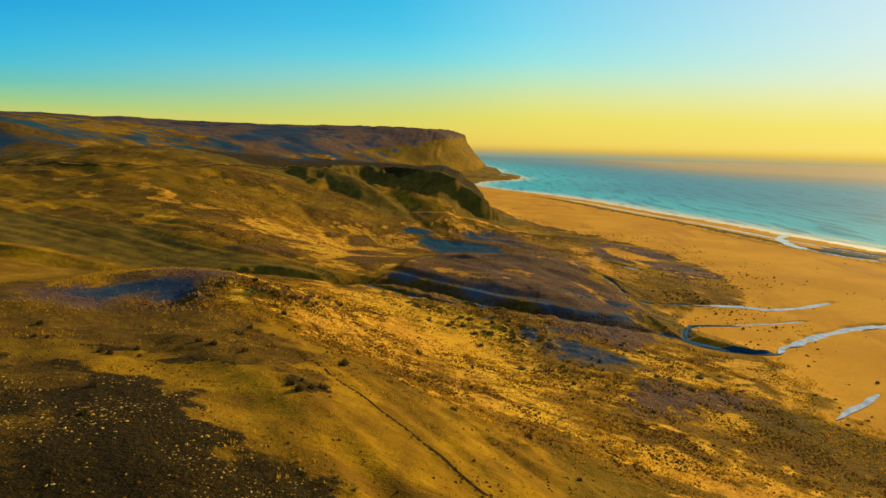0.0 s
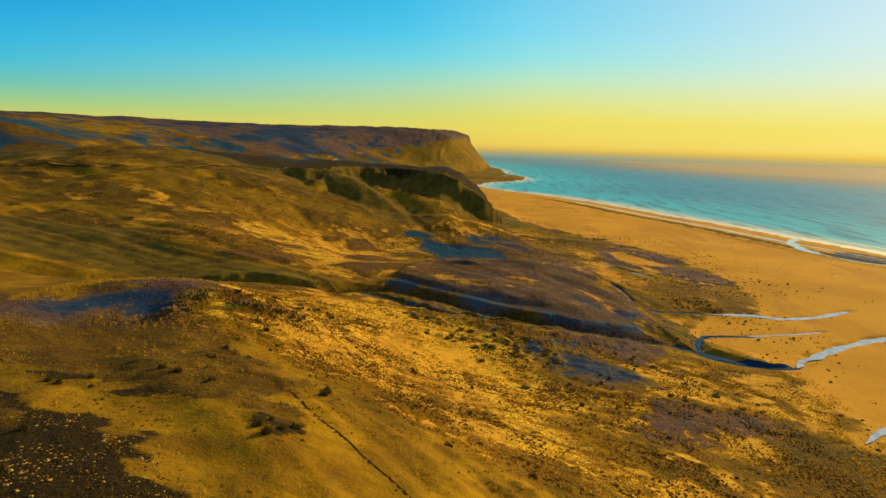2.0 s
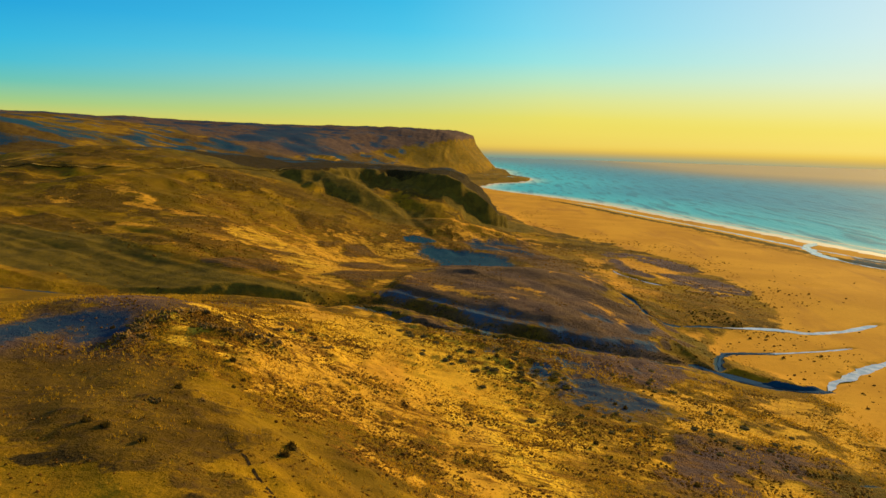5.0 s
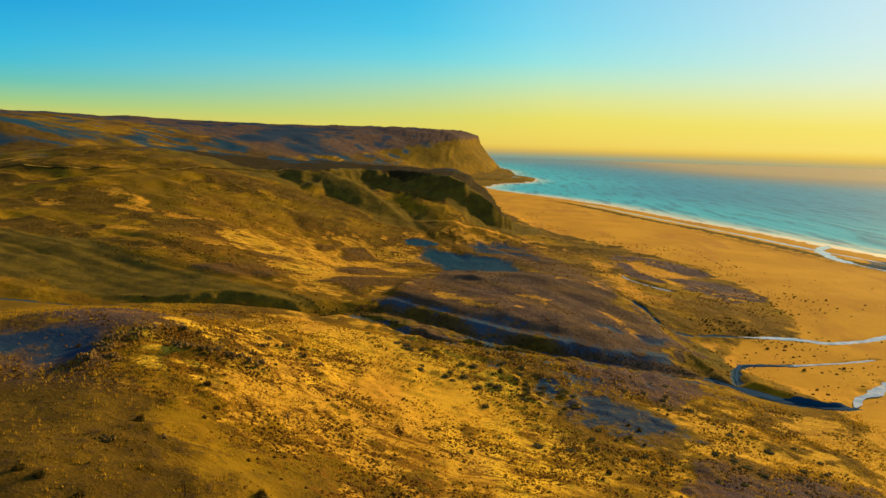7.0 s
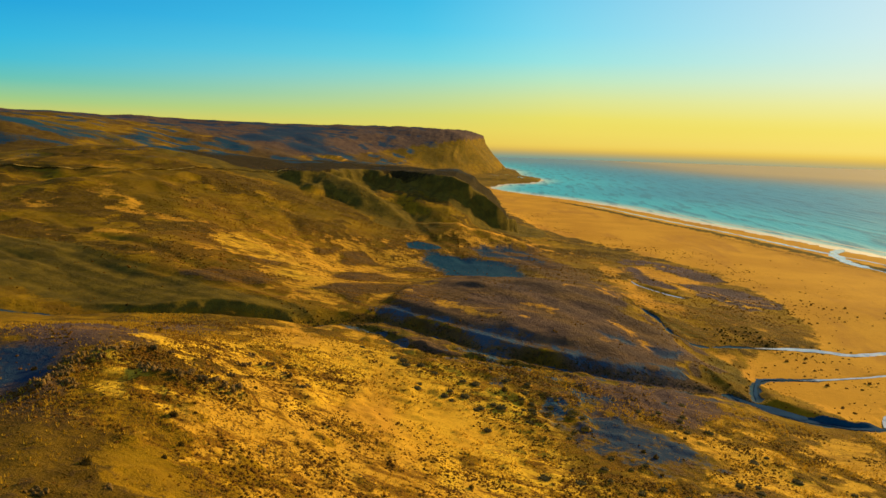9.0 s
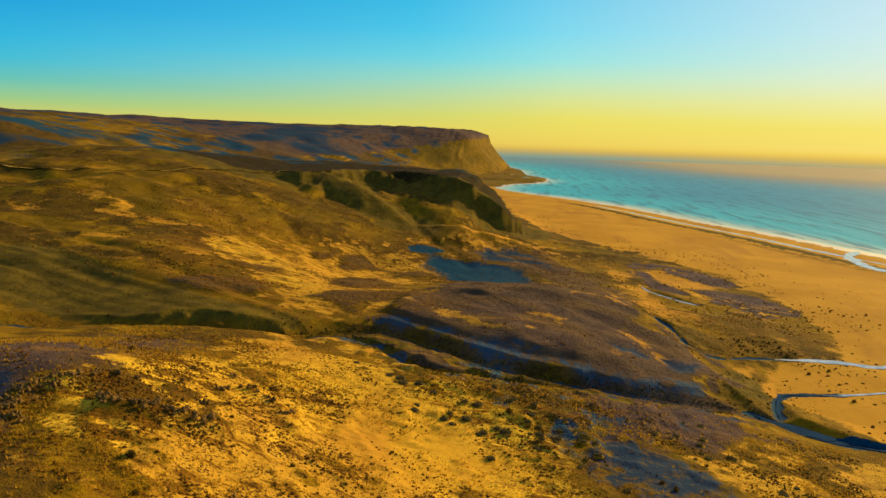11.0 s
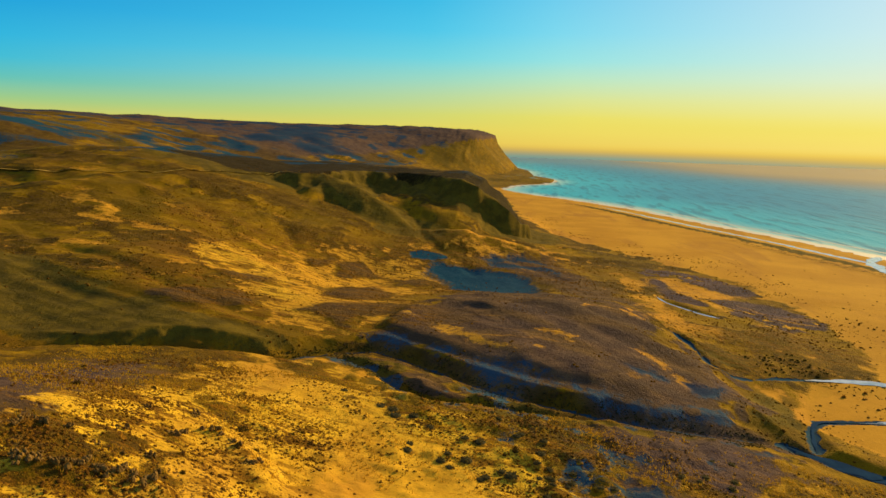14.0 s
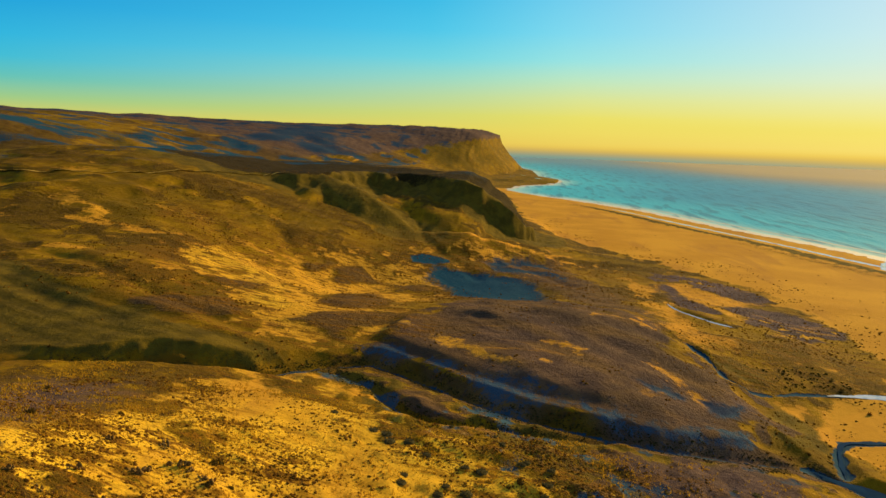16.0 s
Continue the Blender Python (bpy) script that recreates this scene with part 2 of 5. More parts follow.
GROUND, SEA, FOAM = make_ground_material(), make_sea_material(), make_foam_material()
# stream base colour is pale, standing in for the sky's reflection
STREAM, BROOK_WATER = make_stream_material("sky_pale_water", (0.24, 0.31, 0.37), (0.48, 0.51, 0.53)), make_stream_material("dark_brook_water", (0.004, 0.018, 0.045), (0.010, 0.034, 0.070), 0.3)
TUSSOCK = make_leaf_material("dry_tussock_leaves", (0.14, 0.062, 0.006), (0.30, 0.140, 0.011), (0.080, 0.034, 0.005))
MARRAM = make_leaf_material("grey_green_marram_leaves", (0.055, 0.054, 0.022), (0.14, 0.108, 0.030), (0.036, 0.038, 0.020))
STRAW = make_leaf_material("golden_straw_blades", (0.42, 0.24, 0.014), (0.66, 0.40, 0.030), (0.26, 0.13, 0.008))
ROCK, PALE_ROCK = make_rock_material("weathered_basalt", (0.065, 0.035, 0.008), (0.19, 0.104, 0.018)), make_rock_material("lichened_pale_stone", (0.26, 0.150, 0.022), (0.52, 0.310, 0.040))


# ---- the lie of the land ----
def sstep(a, b, v):
    q = np.clip((v - a) / (b - a), 0.0, 1.0)
    return q * q * (3 - 2 * q)


def bump(x, y, cx, cy, sx, sy=None, turn=0.0):
    sy = sy or sx
    c, s = math.cos(radians(turn)), math.sin(radians(turn))
    dx, dy = x - cx, y - cy
    return np.exp(-(((c * dx + s * dy) / sx) ** 2 + ((c * dy - s * dx) / sy) ** 2) / 2)


# centre x, centre y, reach, height of the broad swells of the land
SWELLS = [
    (200, 340, 110, -23.3), (-280, 540, 110, 41.8), (-120, 100, 70, 16.9), (-320, 160, 110, 17.6), (-240, 780, 110, 35.9),
    (180, 760, 180, -27.5), (120, 160, 70, -18.4), (-40, -40, 70, 22.8), (-80, 200, 28, 8.4), (180, 0, 70, -21.9),
    (0, 220, 28, -6.8), (-60, 440, 45, -13.6), (-360, -20, 110, 21.4), (100, 320, 28, -7.5), (-40, 300, 28, -5.8),
    (-140, 280, 28, -4.3), (-100, 640, 45, 12.7), (60, 260, 28, -4.7), (-20, 100, 28, 6.1), (40, 540, 70, -6.5),
    (260, 520, 70, -10.5), (-360, 340, 70, 10.4), (-140, 360, 28, 4.4), (20, 360, 28, 4.9),
]

# shoulders of the near hill
SHOULDERS = [(-85, 112, 17, -1.1), (-85, 136, 17, -1.5), (-85, 160, 17, -3.3), (-60, 112, 17, -0.7), (-60, 136, 17, 1.7), (-60, 160, 17, 0.9), (-60, 188, 17, 2.0), (-38, 88, 17, 1.1), (-38, 112, 17, 0.6), (-38, 136, 17, 2.4), (-16, 88, 17, 0.8), (-16, 112, 17, 0.9), (-16, 160, 17, -1.6)]


SHORE_Y = (-2500, 200, 600, 640, 700, 760, 820, 880, 940, 1010, 1080, 1150, 1220, 1280, 1340, 1400, 1460, 1560, 1600, 1640, 1740, 1840, 1900, 2000, 2400, 2700, 3400, 5200)
SHORE_X = (720, 500, 330, 314, 293, 276, 255, 230, 208, 186, 160, 124, 84, 38, -4, -24, -14, 4, 34, 62, 80, 88, 72, 44, 34, -10, -120, -500)
FOOT_Y = (700, 900, 1200, 1500, 1800, 2100, 2400, 2700, 3400, 5200)
FOOT_X = (-40, -80, -120, -110, -92, -32, -2, -48, -150, -520)


def shore_x(y):
    return np.interp(y, SHORE_Y, SHORE_X)


def land(x, y):
    near = 24.6 + sum(h * np.exp(-((x - cx) ** 2 + (y - cy) ** 2) / (2 * r * r)) for cx, cy, r, h in SWELLS + SHOULDERS)
    # far upland behind, with its escarpment to the sea
    d = np.interp(y, FOOT_Y, FOOT_X) - x
    wide = np.interp(y, (700, 1300, 1900, 2300, 2700), (900, 700, 300, 110, 100))
    top = np.interp(-x / np.maximum(y, 1), (-0.2, 0.0, 0.12, 0.25, 0.45, 0.7), (112, 116, 120, 115, 117, 126))
    far = 3 + top * (0.72 * sstep(0, 1, d / wide) + 0.28 * sstep(-0.2, 2.2, d / wide))
    face = 3 + np.interp(d + 5 * fbm(x, y, 60, 3, 25), (0, 41, 66, 74, 100, 127, 150, 225, 400), (0, 44, 74, 99, 108, 115, 117, 121, 122)) * top / 118
    seaward = sstep(1750, 2150, y)
    far = far * (1 - seaward) + face * seaward
    k = sstep(680, 1000, y)
    z = near * (1 - k) + far * k
    # sand plain and the sea bed
    e = shore_x(y) - x
    flat = 0.05 + 1.05 * sstep(14, 75, e) + 1.6 * sstep(80, 220, e) * sstep(350, 450, y)
    edge = np.interp(y, (-200, 150, 230, 300, 380, 440, 560, 640, 830, 1240, 1600), (150, 112, 104, 116, 130, 128, 110, 60, 25, -40, -60))
    w = sstep(-25, 15, x - edge) * (y < 1700)
    z = z * (1 - w) + flat * w
    z = np.maximum(z, np.minimum(0.7 * flat, 0.05 + 0.03 * np.maximum(e, 0)))
    return np.where(e < 0, np.minimum(z, 0.05 + e * 0.04), z)


def hash2(i, j, seed):
    h = (i * 374761393 + j * 668265263 + seed * 974634777) & 0x7FFFFFFF
    h = ((h ^ (h >> 13)) * 1274126177) & 0x7FFFFFFF
    return ((h ^ (h >> 16)) & 0xFFFF) / 65535.0


def vnoise(x, y, seed=0):
    """Smooth value noise, 0 to 1, one cell a unit."""
    i, j = np.floor(x).astype(np.int64), np.floor(y).astype(np.int64)
    u, v = x - i, y - j
    u, v = u * u * u * (u * (u * 6 - 15) + 10), v * v * v * (v * (v * 6 - 15) + 10)
    a, b = hash2(i, j, seed), hash2(i + 1, j, seed)
    c, d = hash2(i, j + 1, seed), hash2(i + 1, j + 1, seed)
    return (a + (b - a) * u) * (1 - v) + (c + (d - c) * u) * v


def fbm(x, y, size, octaves=4, seed=0, gain=0.5):
    """Layered noise of about -1 to 1; size is the largest lump in metres."""
    total, amp, top = 0.0, 1.0, 0.0
    for k in range(octaves):
        c, s = math.cos(0.7 * k), math.sin(0.7 * k)
        total = total + amp * (2 * vnoise((c * x - s * y) / size + 17.3 * k, (s * x + c * y) / size, seed + k) - 1)
        top, amp, size = top + amp, amp * gain, size / 2.03
    return total / top * 1.6


def along(x, y, line):
    """Distance to a polyline of (x, y, level) and the level at the nearest place."""
    best, lev = np.full(np.shape(x), 1e9), np.zeros(np.shape(x))
    for (ax, ay, az), (bx, by, bz) in zip(line, line[1:]):
        dx, dy = bx - ax, by - ay
        q = np.clip(((x - ax) * dx + (y - ay) * dy) / (dx * dx + dy * dy), 0, 1)
        d = np.hypot(x - ax - q * dx, y - ay - q * dy)
        lev = np.where(d < best, az + q * (bz - az), lev)
        best = np.minimum(best, d)
    return best, lev


def inside(x, y, poly):
    """Signed distance to a closed outline, positive within."""
    d, odd = np.full(np.shape(x), 1e9), np.zeros(np.shape(x), bool)
    for (ax, ay), (bx, by) in zip(poly, poly[1:] + poly[:1]):
        dx, dy = bx - ax, by - ay
        q = np.clip(((x - ax) * dx + (y - ay) * dy) / (dx * dx + dy * dy), 0, 1)
        d = np.minimum(d, np.hypot(x - ax - q * dx, y - ay - q * dy))
        if ay != by:
            odd ^= ((ay > y) != (by > y)) & (x < (bx - ax) * (y - ay) / (by - ay) + ax)
    return np.where(odd, d, -d)


# water courses: x, y, level
BROOK = [(-190, 262, 28), (-150, 270, 24.5), (-122, 278, 20.5), (-98, 286, 16.5), (-82, 290, 16.3), (-66, 296, 16.2), (-52, 308, 15.6), (-40, 315, 15), (-27, 307, 14.2), (-14, 298, 13.5), (5, 288, 12.2), (23, 284, 10.8),
         (37, 284, 8.8), (56, 289, 5.6), (75, 295, 2.0), (81, 290, 1.2), (86, 284.5, 0.95), (94, 280, 0.85), (104, 277, 0.72), (114, 278, 0.6)]
SIDE_BROOK = [(-48, 304, 15.6), (-36, 295, 15.2), (-31, 287, 15.0), (-24, 279, 14.6), (-16, 274, 14.2), (-7, 277, 13.7), (6, 277, 12.5), (20, 281, 10.6), (28, 284, 9.6)]
LOWER_POND = [(77, 293.5, 1.1), (80.5, 291.5, 1.04), (85, 288.5, 1.03), (89, 284.5, 1.0), (93, 281, 0.95)]
SAND_STREAM = [(114, 279, 0.6), (124, 292, 0.55), (144, 310, 0.5), (161, 322, 0.45), (183, 332, 0.4), (230, 345, 0.3)]
RILL_HEAD = [(83, 294, 1.1), (85, 302, 1.05), (88, 310, 1.0), (92, 317, 0.95), (101, 319, 0.93), (112, 320.5, 0.9)]
SAND_RILL = [(104, 319.3, 0.92), (110, 320, 0.9), (129, 326, 0.85), (148, 334, 0.8)]
MARSH_DITCH = [(60, 372, 12.8), (64, 357, 11.6), (67, 343, 9.4), (74, 340, 7.0), (82, 343, 5.0), (90, 348, 3.8), (109, 356, 1.8)]
MARSH_STREAM = [(102, 353, 2.4), (109, 356, 1.8), (128, 358, 1.3), (140, 355, 1.1), (158, 362, 1.0), (180, 378, 0.9)]
SEEP = [(73, 200, 5.7), (78, 201, 4.8), (86, 203, 3.4), (92, 205, 2.6), (98, 206, 1.9), (103, 209, 1.55)]
SHORT_STREAM = [(102, 208, 1.6), (106, 212, 1.5), (115, 221, 1.3), (128, 234, 1.2)]
HEATH_POOL = [(69, 446, 10.2), (71, 436, 9.9), (77, 425, 9.6), (82, 418, 9.3), (89, 412, 9)]
OUTLET = [(292, 700, 0.1), (274, 676, 0.35), (264, 652, 0.5), (260, 626, 0.55), (259, 606, 0.6), (262, 590, 0.62)]
OUTLET_ARM = [(260, 602, 0.6), (266, 574, 0.55), (280, 550, 0.5), (312, 528, 0.5)]
SPIT_POOLS = [[(-35, 1840, 1.5), (-26, 1848, 1.5), (-15, 1857, 1.5)], [(-1, 1930, 1.5), (5, 1936, 1.5), (10, 1943, 1.5)], [(32, 1812, 1.5), (40, 1800, 1.5), (48, 1790, 1.5)]]
WATERS = [(BROOK, 0.9), (SIDE_BROOK, 0.6), (LOWER_POND, 1.7), (SAND_STREAM, 1.9), (RILL_HEAD, 0.9), (SAND_RILL, 0.35), (MARSH_STREAM, 1.3), (MARSH_DITCH, 0.3), (SEEP, 0.3), (SHORT_STREAM, 0.6), (HEATH_POOL, 0.8), (OUTLET, 3.0), (OUTLET_ARM, 0.7)]

GULLIES = [[(-66, 566), (-52, 530), (-34, 505), (-20, 480)], [(-40, 585), (-18, 545), (4, 520), (30, 470)], [(-120, 470), (-95, 430), (-60, 405), (-35, 395)], [(-230, 400), (-190, 372), (-150, 352), (-105, 330), (-80, 318)]]

# outlines of the land's forms
HEATH = [(-42, 321), (-38, 332), (-31, 361), (-22, 425), (12, 425), (40, 395), (55, 360), (64, 325), (70, 302), (58, 297), (40, 292), (22, 292), (5, 297), (-15, 308), (-28, 317)]
HEATH_COVER = [(-43, 320), (-38, 332), (-31, 361), (-22, 425), (12, 425), (40, 395), (55, 360), (66, 325), (76, 301), (58, 292), (38, 287), (22, 287), (5, 291), (-14, 301), (-28, 311)]
MEADOW = [(-62, 300), (-46, 288), (-32, 272), (-18, 262), (-6, 263), (6, 256), (16, 242), (24, 228), (30, 250), (60, 270), (74, 282), (58, 286), (36, 281), (22, 281), (5, 285), (-14, 295), (-27, 304), (-44, 311)]
HEATH_FAR = [(-8, 518), (20, 560), (36, 520), (47, 450), (64, 390), (45, 395), (28, 415), (12, 455)]
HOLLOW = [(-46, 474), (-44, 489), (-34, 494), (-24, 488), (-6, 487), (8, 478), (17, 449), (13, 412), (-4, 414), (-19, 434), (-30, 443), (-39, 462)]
ISLE = [(72, 520), (105, 545), (124, 500), (137, 424), (126, 408), (105, 407), (88, 425), (76, 470)]
DITCH_GREEN = [[(62, 307), (74, 326), (82, 332), (87, 322), (86, 306), (78, 301), (66, 301)], [(63, 356), (74, 366), (86, 360), (82, 348), (70, 344), (64, 347)]]
SOUTH_BANK = [(-64, 300), (-54, 302), (-44, 297), (-34, 290), (-28, 283), (-16, 268), (-18, 258), (-34, 270), (-54, 288)]
MARSH = [(72, 379), (94, 399), (134, 420), (141, 398), (128, 370), (98, 354), (81, 345), (72, 346), (68, 354)]
DARK_FLAT = [(25, 246), (40, 246), (52, 240), (53, 229), (42, 216), (33, 221), (24, 226)]
HEATH_NEAR = [(14, 262), (39, 278), (64, 281), (72, 268), (50, 254), (27, 250)]
BLUFF_TOP = [(-190, 572), (-150, 586), (-136, 604), (-130, 640), (-122, 676), (-98, 672), (-66, 662), (-38, 650), (-18, 643), (0, 640), (8, 652), (-6, 700), (-80, 790), (-200, 900), (-420, 900), (-420, 640)]
SPUR = [(-160, 606, 55.5), (-140, 600, 55), (-122, 589, 52), (-106, 579, 47), (-92, 570, 40), (-80, 562, 33), (-68, 555, 27)]
FOOTPATH = [(-36, 134), (-34, 131), (-27, 121), (-19, 111), (-13, 103), (-9, 99), (-4, 95), (0, 91), (7, 85)]
TRACK = [(-420, 440), (-340, 452), (-282, 464), (-252, 469), (-228, 484), (-208, 511), (-186, 556), (-164, 588), (-150, 596)]
PURPLE_HILL = [(-92, 170), (-99, 196), (-105, 240), (-83, 256), (-74, 240), (-71, 190), (-64, 170), (-55, 152), (-70, 154), (-79, 157)]
BLUE_HILL = [(-102, 170), (-99, 185), (-92, 193), (-80, 192), (-74, 183), (-73, 177), (-80, 174), (-88, 178), (-94, 169)]
HUMMOCKY = [(-45, 290), (-27, 277), (-12, 263), (4, 259), (18, 266), (25, 262), (23, 244), (18, 233), (11, 237), (4, 246), (-8, 252), (-17, 257), (-27, 264), (-40, 272)]
SCARPS = [[(-72, 175, 0), (-73, 184, 0), (-70, 189, 0), (-64, 195, 0)], [(-59, 185, 0), (-55, 186, 0), (-45, 190, 0)], [(-50, 218, 0), (-44, 216, 0), (-37, 208, 0)]]
TONGUE = [(-30, 287), (-26, 295), (-14, 282), (-9, 278), (-19, 277), (-27, 281)]
DOMES = [[(-114, 368), (-95, 377), (-91, 365), (-107, 357)], [(-121, 325), (-115, 336), (-95, 341), (-82, 331), (-99, 319), (-114, 318)], [(-71, 372), (-72, 403), (-64, 427), (-51, 404), (-51, 375), (-62, 364)],
         [(-71, 334), (-66, 348), (-52, 359), (-38, 355), (-47, 337), (-52, 326), (-64, 328)], [(-89, 452), (-78, 464), (-64, 449), (-82, 435)], [(-100, 443), (-92, 455), (-89, 447), (-97, 438)], [(-61, 451), (-43, 456), (-36, 442), (-55, 436)]]
GREEN_LEFT = [(-320, 380), (-240, 350), (-192, 352), (-170, 346), (-144, 332), (-121, 321), (-99, 314), (-86, 314), (-78, 308), (-64, 305), (-70, 299), (-100, 291), (-135, 284), (-180, 288), (-320, 290)]
SAND_COLUMN = [(-137, 395), (-126, 427), (-100, 395), (-80, 348), (-78, 332), (-84, 328), (-92, 350), (-119, 363)]
# the next three outline painted shade and lit rims on the heath
FLANK = [(-40, 321), (-29, 318), (-17, 311), (-6, 306), (4, 302), (12, 298), (24, 296), (36, 293), (48, 290), (41, 287), (31, 287), (22, 288), (9, 290), (-1, 294), (-12, 302), (-23, 309), (-34, 316)]
SHADY_DIPS = [[(35, 316), (44, 317), (49, 311), (37, 307)], [(52, 314), (64, 317), (63, 306), (53, 302)]]
LIT_RIMS = [[(-28, 328), (-21, 336), (-13, 326), (-1, 319), (2, 313), (-5, 313), (-18, 322)], [(6, 335), (14, 341), (26, 333), (20, 327)], [(38, 333), (44, 338), (52, 322), (57, 309), (51, 309), (46, 321)]]
PURPLE_SE = [(36, 194), (50, 203), (60, 213), (78, 216), (88, 214), (74, 203), (68, 190), (54, 179), (40, 177)]
GOLD_BAND = [(-110, 122), (-87, 124), (-72, 126), (-61, 123), (-43, 113), (-35, 103), (-26, 90), (-31, 88), (-40, 99), (-57, 108), (-73, 113), (-110, 114)]
BROWN_SLOPE = [(-120, 178), (-88, 174), (-74, 174), (-58, 167), (-50, 160), (-38, 146), (-30, 132), (-31, 121), (-39, 115), (-53, 122), (-74, 128), (-120, 128)]
CREST_PATCHES = [[(-86, 196), (-78, 209), (-82, 240), (-74, 242), (-68, 219), (-67, 197), (-78, 192)], [(-80, 262), (-82, 288), (-66, 280), (-66, 262)], [(-66, 192), (-65, 202), (-61, 215), (-52, 212), (-47, 203), (-46, 190), (-57, 182)]]
GREEN_SE = [(72, 191), (84, 199), (97, 200), (110, 194), (110, 172), (95, 158), (80, 158), (74, 176)]
TAN_NORTH = [(-78, 560), (-48, 574), (-6, 590), (28, 640), (44, 600), (28, 560), (2, 548), (-14, 525), (-32, 525), (-60, 515)]
TAN_FLAT = [(-114, 436), (-90, 469), (-64, 484), (-48, 471), (-30, 424), (-29, 359), (-38, 329), (-50, 316), (-64, 305), (-77, 334)]
EAST_SAND = [(61, 561), (71, 519), (71, 445), (76, 404), (77, 387), (66, 358), (58, 373), (53, 402), (54, 464)]
CLEAN_SAND = [(-66, 284), (-48, 276), (-30, 262), (-22, 254), (-12, 250), (-4, 240), (4, 228), (4, 205), (-22, 200), (-34, 210), (-30, 232), (-44, 248), (-60, 262)]
SCREE = [(-150, 114), (-100, 112), (-76, 109), (-60, 105), (-47, 98), (-40, 97), (-33, 89), (-30, 81), (-19, 76), (-10, 64), (-14, 40), (-60, 25), (-150, 25)]
ISLE_TOP = [(74, 537), (85, 561), (104, 564), (123, 538), (133, 517), (131, 500), (117, 494), (106, 496), (97, 506), (96, 529), (85, 527), (77, 523)]
ISLE_LOW = [(94, 456), (120, 482), (130, 474), (139, 458), (143, 440), (138, 422), (122, 416), (109, 416), (99, 418), (98, 429), (102, 448)]
RING_ARM = [(80, 520), (75, 468), (76, 436), (93, 434), (91, 448), (81, 466), (82, 500)]
SMALL_HOLLOW = [(-58, 497), (-52, 504), (-37, 508), (-37, 499), (-55, 488)]
HOLLOW_ARM = [(-18, 508), (-10, 529), (18, 546), (26, 520), (25, 489), (13, 502), (-8, 494)]
SAND_X, SAND_Y = (-70, -65, -53, -44, -37, -28, -18, -8, 10, 40), (176, 172, 163, 159, 169, 170, 166, 158, 146, 126)
GROOVES = [[(-230, 372, 0), (-200, 352, 0), (-186, 351, 0), (-162, 333, 0), (-135, 320, 0), (-117, 312, 0)], [(-190, 318, 0), (-169, 327, 0), (-151, 323, 0), (-138, 316, 0)], [(-160, 462, 0), (-128, 430, 0), (-100, 412, 0)]]


